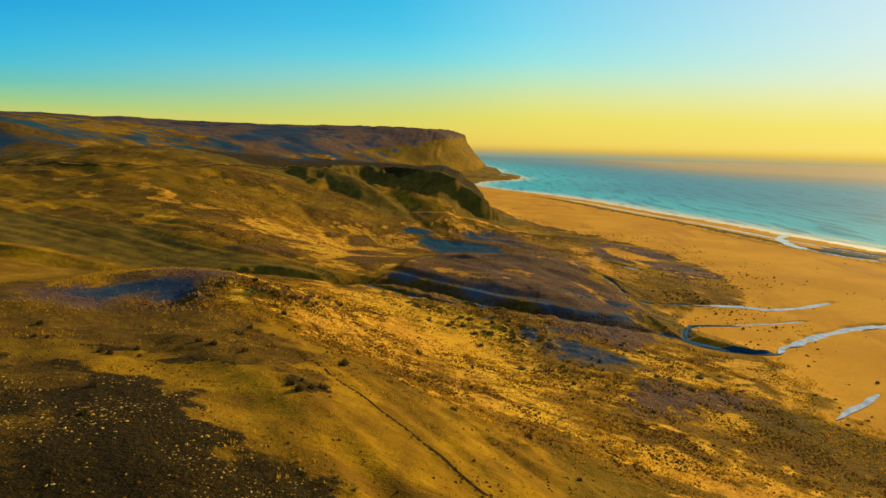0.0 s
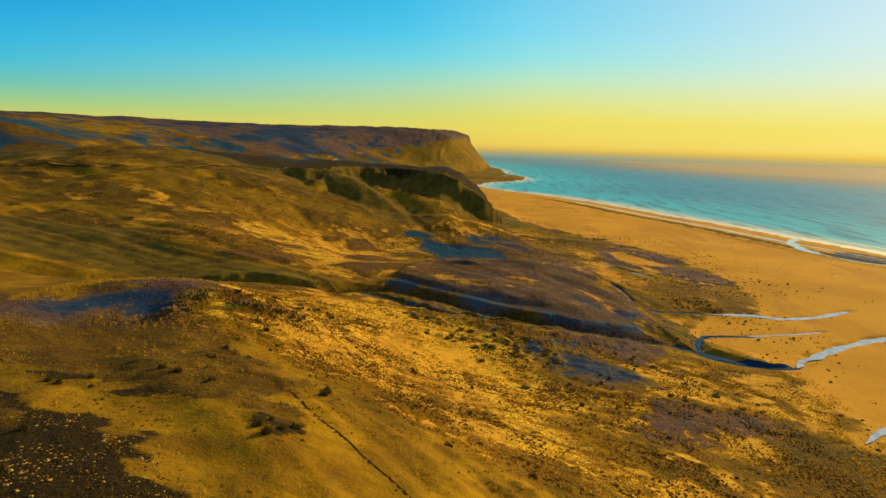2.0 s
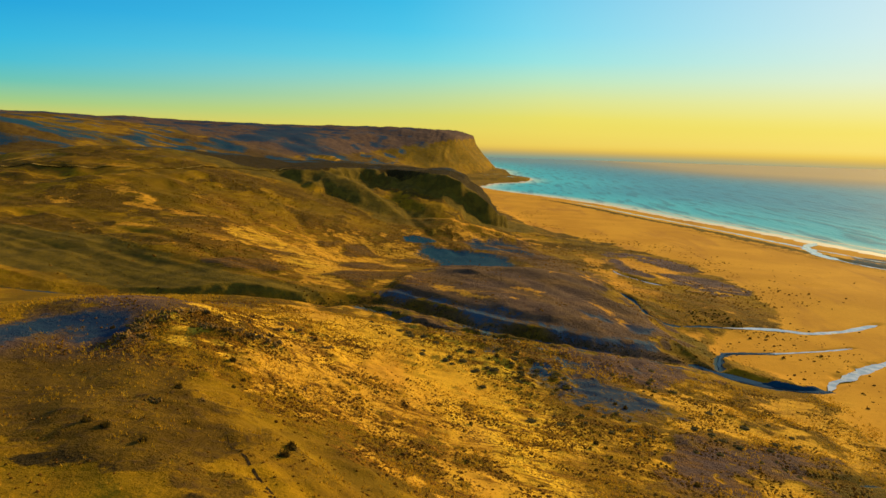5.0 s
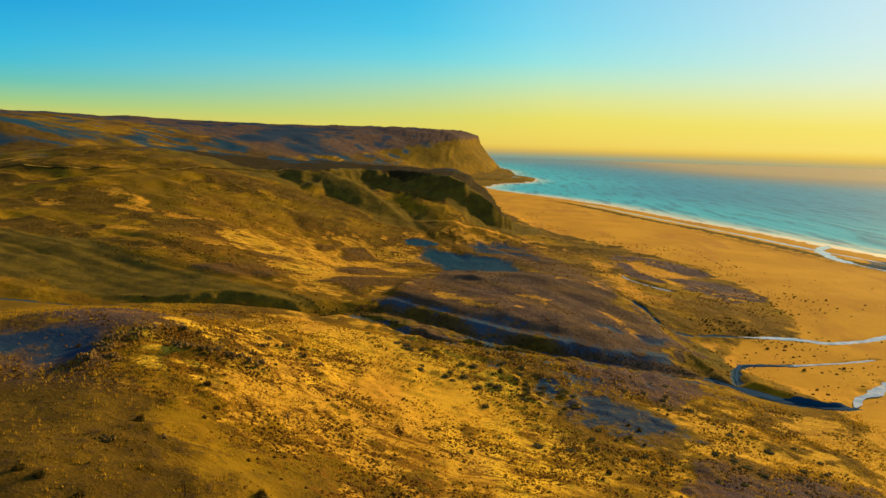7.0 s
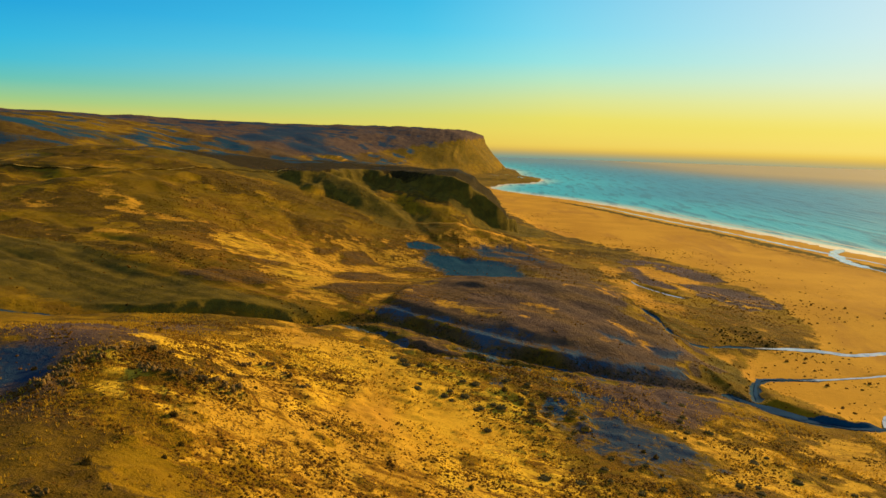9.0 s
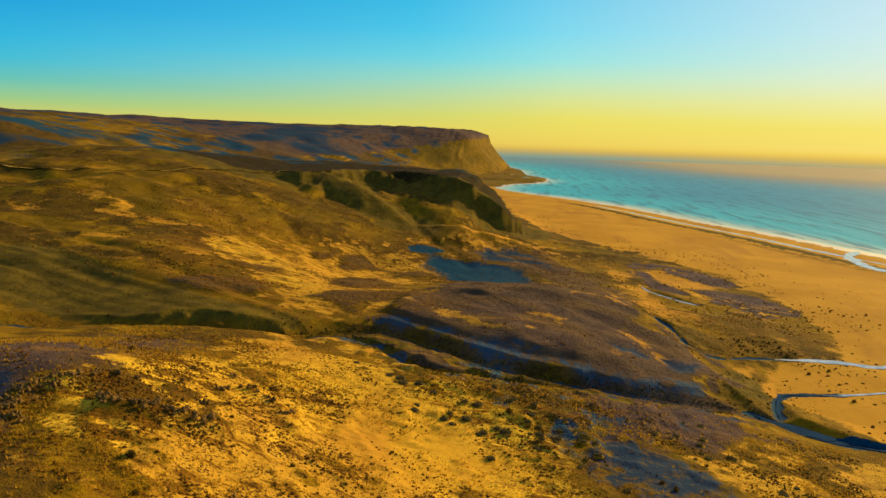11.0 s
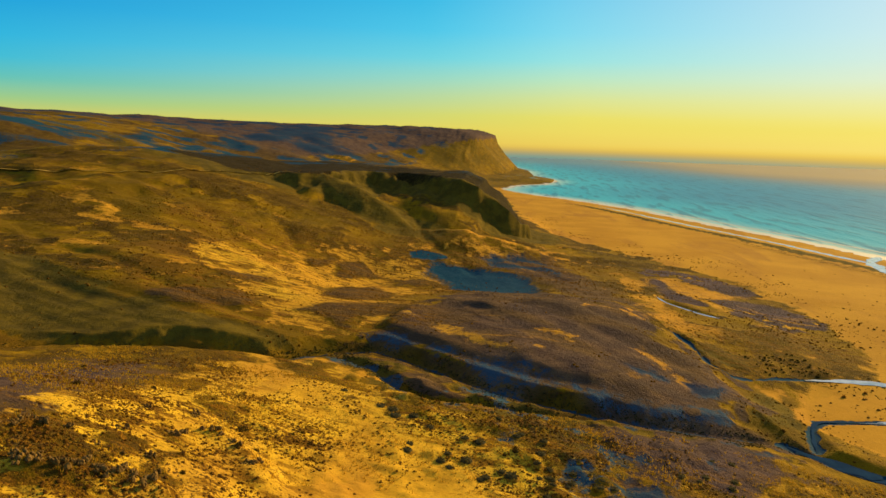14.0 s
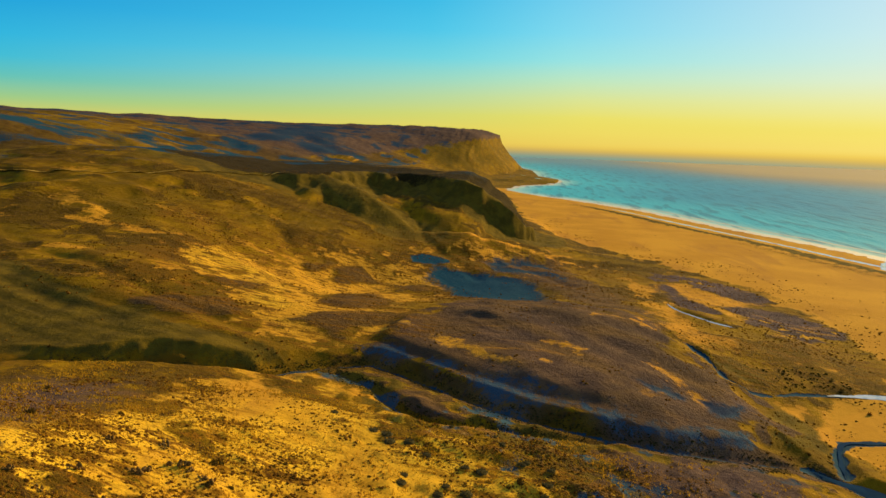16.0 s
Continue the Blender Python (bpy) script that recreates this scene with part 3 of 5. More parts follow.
def hills(x, y):
    """The height of the dry land at x, y."""
    z = land(x, y)
    inland = sstep(0, 40, shore_x(y) - x) * sstep(1.5, 6, z)
    # the flat-topped bluff with its crags
    near_bluff = (y > 430) & (y < 960) & (x > -460) & (x < 60)
    sd = np.where(near_bluff, 0.0, -300.0)
    if near_bluff.any():
        bx, by = x[near_bluff], y[near_bluff]
        sd[near_bluff] = inside(bx, by, BLUFF_TOP)
    crag = fbm(x, y, 34, 3, 31)
    even = sstep(-56, -28, x)
    off = -(sd + (6 - 2.5 * even) * crag + 4.5 * (1 - 0.75 * even) * fbm(x, y, 15, 3, 34))
    west = sstep(-118, -134, x)
    nose = sstep(-44, 2, x)
    ridge = np.interp(x + 3 * fbm(x, y, 26, 3, 38), (-42, -36, -28, -24, -14, -2, 8), (0, 2.5, 5, 10, 15, 25, 34))
    reach = np.interp(x, (-115, -80, -45, -5), (44, 38, 36, 22)) + 6 * crag
    cliff = 55.5 - ridge - 0.05 * np.maximum(sd - 12, 0) * sstep(-150, -120, x) + 1.2 * fbm(x, y, 90, 3, 5) - 12 * (1 - 0.45 * west) * (1 + 0.3 * nose) * sstep(0, 14 - 9.5 * nose, off + 2.5 * (1 - 0.8 * even) * fbm(x, y, 7, 2, 37)) - (0.27 - 0.05 * nose) * np.clip(off - 7, 0, reach) - (0.27 - 0.08 * sstep(-75, -55, x)) * np.maximum(off - 7 - reach, 0) - np.maximum(off - 48, 0) * 0.12 - np.maximum(off - 80, 0) * 0.4
    cliff = cliff + 1.0 * np.minimum(np.maximum(off, 0) / 14, 1) * fbm(x, y, 22, 4, 32) * sstep(60, 30, off)
    cliff = cliff + 5.0 * sstep(2, 12, off) * sstep(50, 24, off) * (1 - 0.85 * sstep(-66, -40, x)) * (0.3 - np.abs(fbm(x + 0.35 * y, 0.22 * y, 15, 3, 35)))
    cliff = cliff - 0.16 * (np.clip(x, -72, -22) + 48) * sstep(3, 14, off)
    z = z - 16 * bump(x, y, -88, 612, 28, 26)
    z = np.maximum(z, np.where(sd > -100, cliff, -50))
    if near_bluff.any():
        d, lev = along(bx, by, SPUR)
        front = by < np.interp(bx, [p[0] for p in SPUR], [p[1] for p in SPUR])
        scarp = 3.6 * sstep(15, 21, d + 4 * fbm(bx, by, 9, 3, 36)) * bump(bx, by, -114, 560, 8, 16)
        toward = np.interp(bx, [p[0] for p in SPUR], [p[1] for p in SPUR]) - by
        apron = sstep(-138, -116, bx)
        drop = np.where(front, (1 - apron) * 0.27 * d + apron * 0.19 * toward + scarp, 0.6 * np.maximum(d - 2, 0))
        z[near_bluff] = np.maximum(z[near_bluff], lev - drop + 1.2 * fbm(bx + 0.5 * by, 0.5 * by, 20, 4, 33) - np.maximum(d - 38, 0) * 0.3)
    # broken ground
    turf = sstep(-10, 6, inside(x, y, GREEN_LEFT))
    rough = inland * (0.35 + 0.65 * sstep(0, 1, 0.5 + fbm(x, y, 120, 2, 3))) * (1 - 0.8 * turf)
    z = z + rough * ((1.5 + 1.3 * sstep(330, 430, y) * sstep(-30, -90, x)) * fbm(x, y, 44, 3, 7) + (0.55 + 0.6 * sstep(325, 350, y) * sstep(-70, -100, x)) * fbm(x, y, 11, 4, 11))
    hd = inside(x, y, HEATH)
    z = z + 0.7 * sstep(-6, 12, hd) * fbm(0.22 * (0.8 * x - 0.6 * y), 0.6 * x + 0.8 * y, 13, 3, 18)
    z = z - 2.6 * bump(x, y, -84, 182, 13, 9)
    fold = sstep(6, -10, y - np.interp(x, (-60, -42, -18, -1, 10, 24, 60, 110), (165, 156, 143, 132, 129, 124, 105, 90)))
    z = z + fold * (0.95 - 0.35 * sstep(-25, -50, x)) * fbm(0.18 * (0.64 * x - 0.77 * y), 0.77 * x + 0.64 * y, 11, 3, 75)
    z = z + (1.6 + 1.0 * sstep(20, 50, x)) * sstep(-20, 17, hd + (3 + 5 * sstep(20, 50, x)) * fbm(x, y, 18, 3, 13)) + 1.0 * sstep(0, 18, hd) * fbm(0.5 * x, y, 30, 2, 19)
    z = z - 1.2 * sstep(-9, 9, inside(x, y, HOLLOW) + 3 * fbm(x, y, 15, 3, 14))
    for line in GULLIES:
        d, lev = along(x, y, [(*p, 0.0) for p in line])
        z = z - 0.9 * np.exp(-(d / 3.5) ** 2) * inland
    for line in GROOVES:
        d, lev = along(x, y, line)
        z = z - 0.9 * np.exp(-(d / 5) ** 2)
    z = z + 1.1 * np.maximum(0.8 * sstep(-5, 5, inside(x, y, MEADOW)), sstep(-4, 3, inside(x, y, HUMMOCKY))) * np.maximum(fbm(x, y, 5.5, 3, 21), -0.2)
    for line in SCARPS:
        z = z + 1.2 * np.exp(-((along(x, y, line)[0] + fbm(x, y, 4, 2, 22)) / 2.4) ** 2)
    d = y - np.interp(x, [p[0] for p in BROOK], [p[1] for p in BROOK])
    cap = np.interp(x, [p[0] for p in BROOK], [p[2] for p in BROOK]) + 3.0 + 0.085 * np.maximum(d, 0)
    z = z + sstep(-22, -12, hd) * sstep(120, 80, d) * np.minimum(cap - z, 0)
    rise = np.interp(x, (-46, -40, 0, 40, 64), (1.5, 3.8, 3.9, 3.1, 1.5))
    bank = cap - 2.4 + rise * sstep(1, 17, d + 2.5 * fbm(x, y, 14, 3, 43))
    z = z + sstep(-8, 0, hd) * sstep(60, 22, d) * (d > 0) * np.maximum(bank - z, 0)
    z = z + fold * 1.3 * sstep(-42, -22, x) * (0.3 - np.abs(fbm(0.1 * (0.64 * x - 0.77 * y), 0.77 * x + 0.64 * y, 9, 3, 76)))
    phase = (0.6 * x + 0.8 * y + 9 * fbm(x, y, 45, 3, 39)) / 27
    saw = phase - np.floor(phase)
    z = z + sstep(-2, 14, hd) * sstep(14, 26, d) * (0.28 + 0.3 * fbm(x, y, 40, 2, 40)) * (sstep(0, 0.2, saw) - saw)
    z = z + sstep(-4, 10, hd) * 0.8 * fbm(0.3 * (0.8 * x - 0.6 * y), 0.6 * x + 0.8 * y, 17, 3, 20)
    # terraced turf beyond the brook
    left = np.maximum(turf, 0.5 * sstep(-70, -110, x) * sstep(285, 305, y) * sstep(470, 400, y))
    z = z + left * 2.1 * (np.abs(fbm(0.12 * (0.94 * x - 0.34 * y), 0.34 * x + 0.94 * y, 17, 3, 71)) - 0.35)
    for poly in DOMES:
        z = z + 0.9 * sstep(-3, 7, inside(x, y, poly))
    # wind-cut ribs on the sand hill
    rib = sstep(-75, -50, x) * sstep(70, 45, x) * sstep(262, 245, y) * sstep(95, 125, y)
    z = z + rib * 0.22 * fbm(0.75 * x - 0.66 * y, (0.66 * x + 0.75 * y) * 0.3, 6, 4, 73)
    z = z + rib * 0.6 * np.maximum(fbm(x, y, 3.4, 3, 74), 0)
    far = sstep(700, 1100, y) * inland
    z = z + far * (9 * fbm(x, y, 330, 5, 23) + (2.5 - 1.5 * sstep(1500, 1900, y)) * fbm(x, y, 60, 3, 24))
    for line, half in WATERS:
        reach = 26 if line is BROOK else 12
        xs, ys = [p[0] for p in line], [p[1] for p in line]
        near = (x > min(xs) - 90) & (x < max(xs) + 90) & (y > min(ys) - 90) & (y < max(ys) + 90)
        if near.any():
            d, lev = along(x[near], y[near], line)
            d = d + 0.7 * half * fbm(x[near], y[near], 10, 3, 41)
            if line is BROOK:
                d = d + 0.9 * sstep(-56, -70, x[near]) * fbm(x[near], y[near], 4.5, 3, 42)
            steep = 0.15 if line is OUTLET or line is OUTLET_ARM else 0.75 if line is SIDE_BROOK else 0.4 if line is not BROOK else 0.22 + 0.35 * sstep(-58, -50, x[near]) + 0.23 * sstep(-135, -118, x[near]) + 0.5 * sstep(-58, -72, x[near]) * sstep(-126, -112, x[near])
            bank = lev - 0.35 + np.maximum(d - half, 0) * steep + np.maximum(d - half - 6, 0) ** 2 * 0.02
            z[near] = np.where(d < reach * 2, np.minimum(z[near], bank), z[near])
    # gentle near side of the brook
    south = np.interp(x, [p[0] for p in BROOK], [p[1] for p in BROOK]) - y
    low = np.interp(x, [p[0] for p in BROOK], [p[2] for p in BROOK]) + 0.3 - 0.5 * sstep(74, 84, x) + (0.16 - 0.1 * sstep(68, 86, x)) * np.maximum(south - 1.5, 0) + 1.3 * np.maximum(fbm(x, y, 6.5, 3, 21), -0.25) * sstep(2, 6, south) * sstep(88, 70, x)
    weight = sstep(-66, -52, x) * sstep(120, 108, x) * (south > 0) * sstep(48, 38, south)
    return z + weight * np.minimum(low - z, 0)


def cover(x, y, z, slope):
    """Shares of heath, green turf, blown sand; peaty ground with painted shade, scree."""
    big, mid, small = fbm(x, y, 60, 4, 51), fbm(x, y, 16, 4, 52), fbm(x, y, 5, 3, 53)
    a, b = 0.77 * x - 0.64 * y, 0.64 * x + 0.77 * y
    wind = fbm(a * 0.33, b, 9, 4, 54)                      # streaks that run down the sand hill
    level = fbm(x * 0.45, y, 24, 4, 55)                    # long flat patches
    soft = lambda poly, w, k=1.0: sstep(-1.4 * w, 1.4 * w, inside(x, y, poly) + 7 * k * mid + 4 * k * small)
    plain = sstep(-8, 8, x - np.interp(y, (-200, 150, 205, 267, 317, 340, 350, 362, 437, 523, 579, 640, 684, 726, 802, 1113, 1257, 1500), (165, 128, 99, 108, 89, 89, 102, 130, 142, 133, 117, 84, 60, 33, 12, -9, -28, -60)) + 9 * mid) * (y < 1560)
    heath_main = sstep(-6, 6, inside(x, y, HEATH_COVER) + (5 + 8 * sstep(20, 50, x)) * mid + 3 * small)
    isle = np.maximum.reduce([soft(ISLE_TOP, 3, 0.5), soft(ISLE_LOW, 3, 0.5), soft(RING_ARM, 2, 0.25)])
    ring = isle * sstep(-0.95, -0.4, level + 0.7 * small + 0.3)
    tongue, purple_hill = soft(TONGUE, 2, 0.25), soft(PURPLE_HILL, 6)
    domes = np.maximum.reduce([soft(poly, 3, 0.45) for poly in DOMES])
    heath = np.maximum.reduce([heath_main * (0.75 + 0.35 * sstep(0.25, -0.35, wind)), soft(HEATH_FAR, 10), soft(HEATH_NEAR, 5), 0.55 * soft(ISLE, 8) * sstep(-0.1, 0.4, level + 0.6 * small), ring, 0.85 * soft(PURPLE_SE, 5) * sstep(-0.5, 0.1, small + 0.5 * level)])
    valley = sstep(318, 345, y) * sstep(760, 690, y) * (1 - plain)
    heath = np.maximum(heath, 0.9 * sstep(-0.2, 0.30, level + 0.3 * mid + 0.45 * small) * valley)
    hilltop = bump(x, y, -96, 222, 30, 55) + 0.8 * bump(x, y, -70, 160, 30, 16) + 0.8 * bump(x, y, -80, 143, 16, 16) + 0.9 * bump(x, y, -58, 124, 13, 3) + 0.9 * bump(x, y, -30, 114, 6, 4) + 0.7 * bump(x, y, -46, 134, 13, 5)
    heath = np.maximum.reduce([heath, 0.66 * sstep(0.3, 0.8, hilltop + 0.35 * big + 0.3 * small), tongue, 0.75 * purple_hill, 1.0 * domes])
    heath = np.maximum(heath, 0.75 * sstep(-30, -58, x + 6 * mid) * sstep(180, 162, y) * (y > 60) * sstep(-0.5, 0.3, mid + level))
    brown = np.maximum.reduce([soft(BROWN_SLOPE, 5, 0.7) * (0.7 + 0.3 * sstep(-0.5, 0.2, wind + 0.6 * small))] + [0.85 * soft(poly, 4, 0.6) for poly in CREST_PATCHES])
    heath = np.maximum(heath, 0.9 * brown)
    # the sand hill and the speckled ground east of it
    turf_line = np.interp(x, (-60, -42, -18, -1, 10, 24, 60, 110), (165, 156, 143, 132, 129, 124, 105, 90))
    hill = sstep(-6, 6, y - turf_line + 6 * mid) * sstep(-80, -66, x + 8 * mid) * sstep(5, -6, y + 5 * mid - np.interp(x, (-75, -60, -45, -30, -15, 0), (300, 296, 285, 271, 265, 268))) * (1 - plain)
    east = sstep(5, 40, x + 8 * mid)
    over = y - np.interp(x, SAND_X, SAND_Y) + 3 * mid
    blown = hill * (1 - east) * sstep(-0.5, 0.15, 0.8 * wind + 0.6 * mid + 0.65 * small + 0.5 * bump(x, y, -20, 215, 26, 36) + 0.9 * bump(x, y, -57, 181, 13, 10) + 0.9 * bump(x, y, -15, 237, 17, 12) + 0.10 - 0.75 * sstep(4, -5, over))
    blown = np.maximum(blown, hill * (1 - east) * sstep(2.2, 0.8, np.abs(over - 1)) * sstep(-0.6, 0.0, small))
    blown = np.maximum(blown, hill * east * sstep(0.0, 0.55, level + 0.55 * small))
    heath = np.maximum(heath, hill * (1 - blown) * (0.45 + 0.1 * east))
    drift = 0.6 * bump(x, y, -112, 402, 26, 36) + 0.6 * bump(x, y, -80, 328, 16, 9) + 0.55 * bump(x, y, -70, 416, 26, 18) + 0.5 * bump(x, y, -160, 456, 15, 14) + 0.4 * bump(x, y, -118, 337, 10, 6) + 0.75 * bump(x, y, -82, 395, 24, 44, 10) + 0.6 * bump(x, y, -62, 342, 26, 14) + 0.35 * bump(x, y, -40, 470, 40, 50) + 0.3 * bump(x, y, 20, 540, 60, 40)
    blown = np.maximum(blown, sstep(285, 305, y) * sstep(-0.25, 1.35, 0.65 * soft(SAND_COLUMN, 4) + 0.55 * soft(TAN_FLAT, 8) + 0.9 * soft(TAN_NORTH, 8) + (drift - 0.3) * sstep(0.1, 0.3, drift) + 0.5 * level + 0.8 * small - 0.9 * domes - 0.5 * sstep(0.35, 0.1, drift)))
    fleck = sstep(325, 350, y) * sstep(520, 480, y) * sstep(-60, -80, x) * (1 - plain)
    blown = np.maximum(blown, 0.75 * fleck * sstep(0.2, 0.8, fbm(x * 0.6, y, 13, 4, 62) + 0.3 * level))
    blown = (0.10 + (0.66 - 0.06 * hill) * blown) * (1 - 0.8 * sstep(640, 760, y)) - 0.10 * (blown < 0.05)
    open_sand = soft(CLEAN_SAND, 6, 0.9)
    blown = np.maximum(blown, 0.74 * open_sand)
    sand = np.maximum(plain * (1 - 0.95 * ring) * (1 - soft(MARSH, 8) * (0.4 + 0.5 * sstep(-0.1, 0.35, level + 0.7 * small))), blown)
    sand = sand * (1 - 0.8 * sstep(0.2, 0.7, bump(x, y, 94, 188, 20, 12, -20) + 0.3 * mid))
    sand = sand * (1 - heath_main) * (1 - 0.9 * soft(DARK_FLAT, 4)) * (1 - ring) * (1 - tongue) * (1 - 0.85 * purple_hill * sstep(0.6, 0.1, small)) * (1 - 0.85 * brown * sstep(0.5, 0.0, small + 0.5 * wind))
    sand = sand * (1 - 0.85 * soft(HEATH_NEAR, 3, 0.5)) * (1 - 0.85 * soft(PURPLE_SE, 5) * sstep(-0.5, 0.1, small + 0.5 * level))
    sand = np.maximum.reduce([sand, 0.62 * soft(ISLE, 10) * (1 - ring), 0.6 * soft(EAST_SAND, 7) * (1 - ring)])
    south_east = soft(GREEN_SE, 4, 0.6) * sstep(-0.7, 0.0, level + 0.6 * small + 0.3)
    sand = sand * (1 - 0.95 * south_east)
    meadow = soft(MEADOW, 4, 0.6)
    hummocky = soft(HUMMOCKY, 4, 0.7)
    sand = sand * (1 - hummocky) + 0.46 * hummocky
    sand = sand * (1 - meadow * sstep(0.5, 0.2, small + 0.5 * mid))
    heath = np.maximum(heath, meadow * sstep(-0.15, 0.25, small) * 0.8)
    sand = sand * (1 - 0.75 * domes)
    # green turf
    left = soft(GREEN_LEFT, 5, 0.5)
    sand = sand * (1 - 0.95 * left)
    heath = heath * (1 - 0.9 * left)
    bl = sstep(-44, -26, np.where((y > 430) & (y < 960), inside(x, y, BLUFF_TOP) + 10 * mid, -300))
    bl = 0.78 * np.maximum(bl, sstep(36, 20, along(x, y, SPUR)[0] + 8 * mid) * 0.85)
    sand = sand * (1 - 0.9 * np.maximum(bl, sstep(44, 30, along(x, y, SPUR)[0])))
    d, lev = along(x, y, BROOK)
    d2 = along(x, y, SIDE_BROOK)[0]
    upland = sstep(430, 520, y) * sstep(-60, -110, x) * sstep(0.0, 0.5, fbm(x * 0.35, y, 90, 4, 57))
    heath = np.maximum(heath, 0.62 * sstep(400, 470, y) * sstep(-90, -130, x) * (1 - upland) * sstep(-0.5, 0.2, level + 0.5 * mid))
    green = np.maximum.reduce([0.95 * south_east, left * (0.85 + 0.15 * sstep(-0.4, 0.3, level)), bl, sstep(1300, 1450, y) * (0.15 * sstep(112, 90, z) + 0.1 * sstep(30, 15, z)), 0.45 * soft(MARSH, 8) * sstep(-0.4, 0.4, level + 0.5 * small), upland * 0.45,
                               0.6 * sstep(6, 1.5, d + 2 * mid) * sstep(-50, -70, x), 0.8 * sstep(7, 2, d2 + 3 * mid), 0.6 * hummocky, 0.75 * meadow * sstep(0.2, -0.2, small), *(0.72 * soft(poly, 3, 0.4) for poly in DITCH_GREEN), 0.75 * sstep(0.2, 0.7, bump(x, y, 94, 188, 20, 12, -20) + 0.3 * mid)])
    green = green * (1 - heath_main * sstep(2.5, 4.5, np.minimum(d, d2) + mid)) * (1 - tongue)
    rimmed = soft(SOUTH_BANK, 3, 0.5) * sstep(-0.45, 0.0, small + 0.3 * mid + 0.1) * sstep(1.2, 2.6, np.minimum(d, d2))
    sand, green = np.maximum(sand, 0.6 * rimmed), green * (1 - 0.8 * rimmed)
    heath = heath * (1 - 0.9 * sstep(4, 1.5, d2 + 2 * mid)) * (1 - bl) * (1 - 0.6 * rimmed)
    heath = np.maximum(heath, 0.9 * sstep(7, 3, d + mid) * sstep(-60, -45, x) * sstep(90, 75, x))
    # far upland: long dark patches
    faroff = sstep(620, 760, y) * (1 - plain)
    heath = np.maximum(heath, faroff * sstep(0.0, 0.3, fbm(x, y, 100, 5, 58) + 0.1) * 0.95) * (1 - 0.8 * sstep(1700, 2000, y) * sstep(112, 96, z)) * (1 - sstep(1400, 1500, y) * sstep(40, 20, z))
    green = np.maximum(green, 0.8 * faroff * sstep(0.0, 0.4, fbm(x * 0.3, y, 110, 4, 60)))
    # soggy ground by the brooks, and blue shade painted on hollows and hummocks
    wet_and_shade = np.maximum.reduce([1.0 * soft(HOLLOW, 8, 0.5) * (1 - 0.35 * sstep(-6, 16, x)), 0.62 * soft(DARK_FLAT, 8, 1.2) * sstep(-0.6, 0.25, level + 0.3 + 0.6 * small), np.maximum(0.62 * meadow, 0.64 * hummocky) * sstep(-0.2, 0.5, fbm(x, y, 8, 3, 56)), 0.6 * sstep(1.3, 0.5, np.minimum(np.minimum(d, d2 + 0.3), np.minimum(along(x, y, MARSH_DITCH)[0], along(x, y, SEEP)[0]) + 0.6) + 0.6 * small)])
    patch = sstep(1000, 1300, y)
    wet_and_shade = np.maximum(wet_and_shade, faroff * ((1 - patch) * sstep(0.0, 0.9, fbm(x * 0.7, y, 40, 4, 59)) + patch * sstep(0.05, 0.6, fbm(x * 0.6, y * 0.5, 95, 3, 59))) * 0.66 * sstep(25, 45, z) * sstep(2300, 2000, y))
    wet_and_shade = np.maximum(wet_and_shade, sstep(470, 520, y) * sstep(-205, -240, x) * sstep(-0.35, 0.6, fbm(x * 0.7, y, 26, 4, 61)) * 0.7)
    # BLUE_HILL and the small hollows: slope shade painted into the cover
    wet_and_shade = np.maximum.reduce([wet_and_shade, 0.86 * soft(BLUE_HILL, 8, 0.35), 0.9 * soft(SMALL_HOLLOW, 2, 0.2), 0.66 * soft(HOLLOW_ARM, 5, 0.6) * sstep(-0.4, 0.3, level + 0.4)])
    e = shore_x(y) - x
    e = e / np.sqrt(1 + ((shore_x(y + 20) - shore_x(y - 20)) / 40) ** 2)
    strip = sstep(50, 55, e + 3 * mid) * sstep(71, 64, e + 4 * small) * sstep(1200, 1050, y) * (y > 300)
    damp = sstep(68, 72, e) * sstep(90, 80, e + 4 * mid) * sstep(820, 740, y) * (y > 300)
    wet_and_shade = np.maximum(wet_and_shade, 0.6 * sstep(0.4, 0.7, bump(x, y, 290, 580, 26, 30, 20) + 0.2 * mid))
    green, sand = np.maximum(green, 0.8 * strip), sand * (1 - 0.75 * strip) * (1 - 0.45 * damp)
    heath = np.maximum(heath, np.maximum(0.3 * strip, 0.7 * damp))
    scree = sstep(-6, 4, inside(x, y, SCREE) + 5 * mid + 3 * small) * (0.55 + 0.4 * sstep(-0.6, 0.0, mid + 0.6 * small))
    scree = np.maximum(scree, 0.48 * south_east)
    heath = heath * (1 - 0.8 * soft(GOLD_BAND, 3, 0.4))
    scree = np.maximum(scree, 0.7 * sstep(0.35, 0.8, np.maximum.reduce([bump(x, y, -67, 123.5, 4, 2), bump(x, y, -50, 117.5, 5, 2), bump(x, y, -27, 107, 3.5, 5), 1.1 * bump(x, y, -42, 127, 9, 9)]) + 0.25 * mid + 0.3 * small))
    scree = np.maximum(scree, 0.68 * sstep(-4, 4, np.where((y > 560) & (y < 960), inside(x, y, BLUFF_TOP) + 6 * mid, -300)))
    scree = np.maximum(scree, soft(BROWN_SLOPE, 5, 0.7) * (0.47 + 0.16 * mid + 0.12 * wind + 0.2 * bump(x, y, -59, 133, 13, 12)))
    # navy bank shade painted along the rill, ditch and lower brook
    bank_shade = np.minimum(np.minimum(along(x, y, RILL_HEAD)[0], along(x, y, MARSH_DITCH)[0] + 1.0), np.where(x > 72, d, 99)) + 0.9 * small + 0.6 * mid
    wet_and_shade = np.maximum(wet_and_shade, 0.85 * sstep(2.9, 1.3, bank_shade))
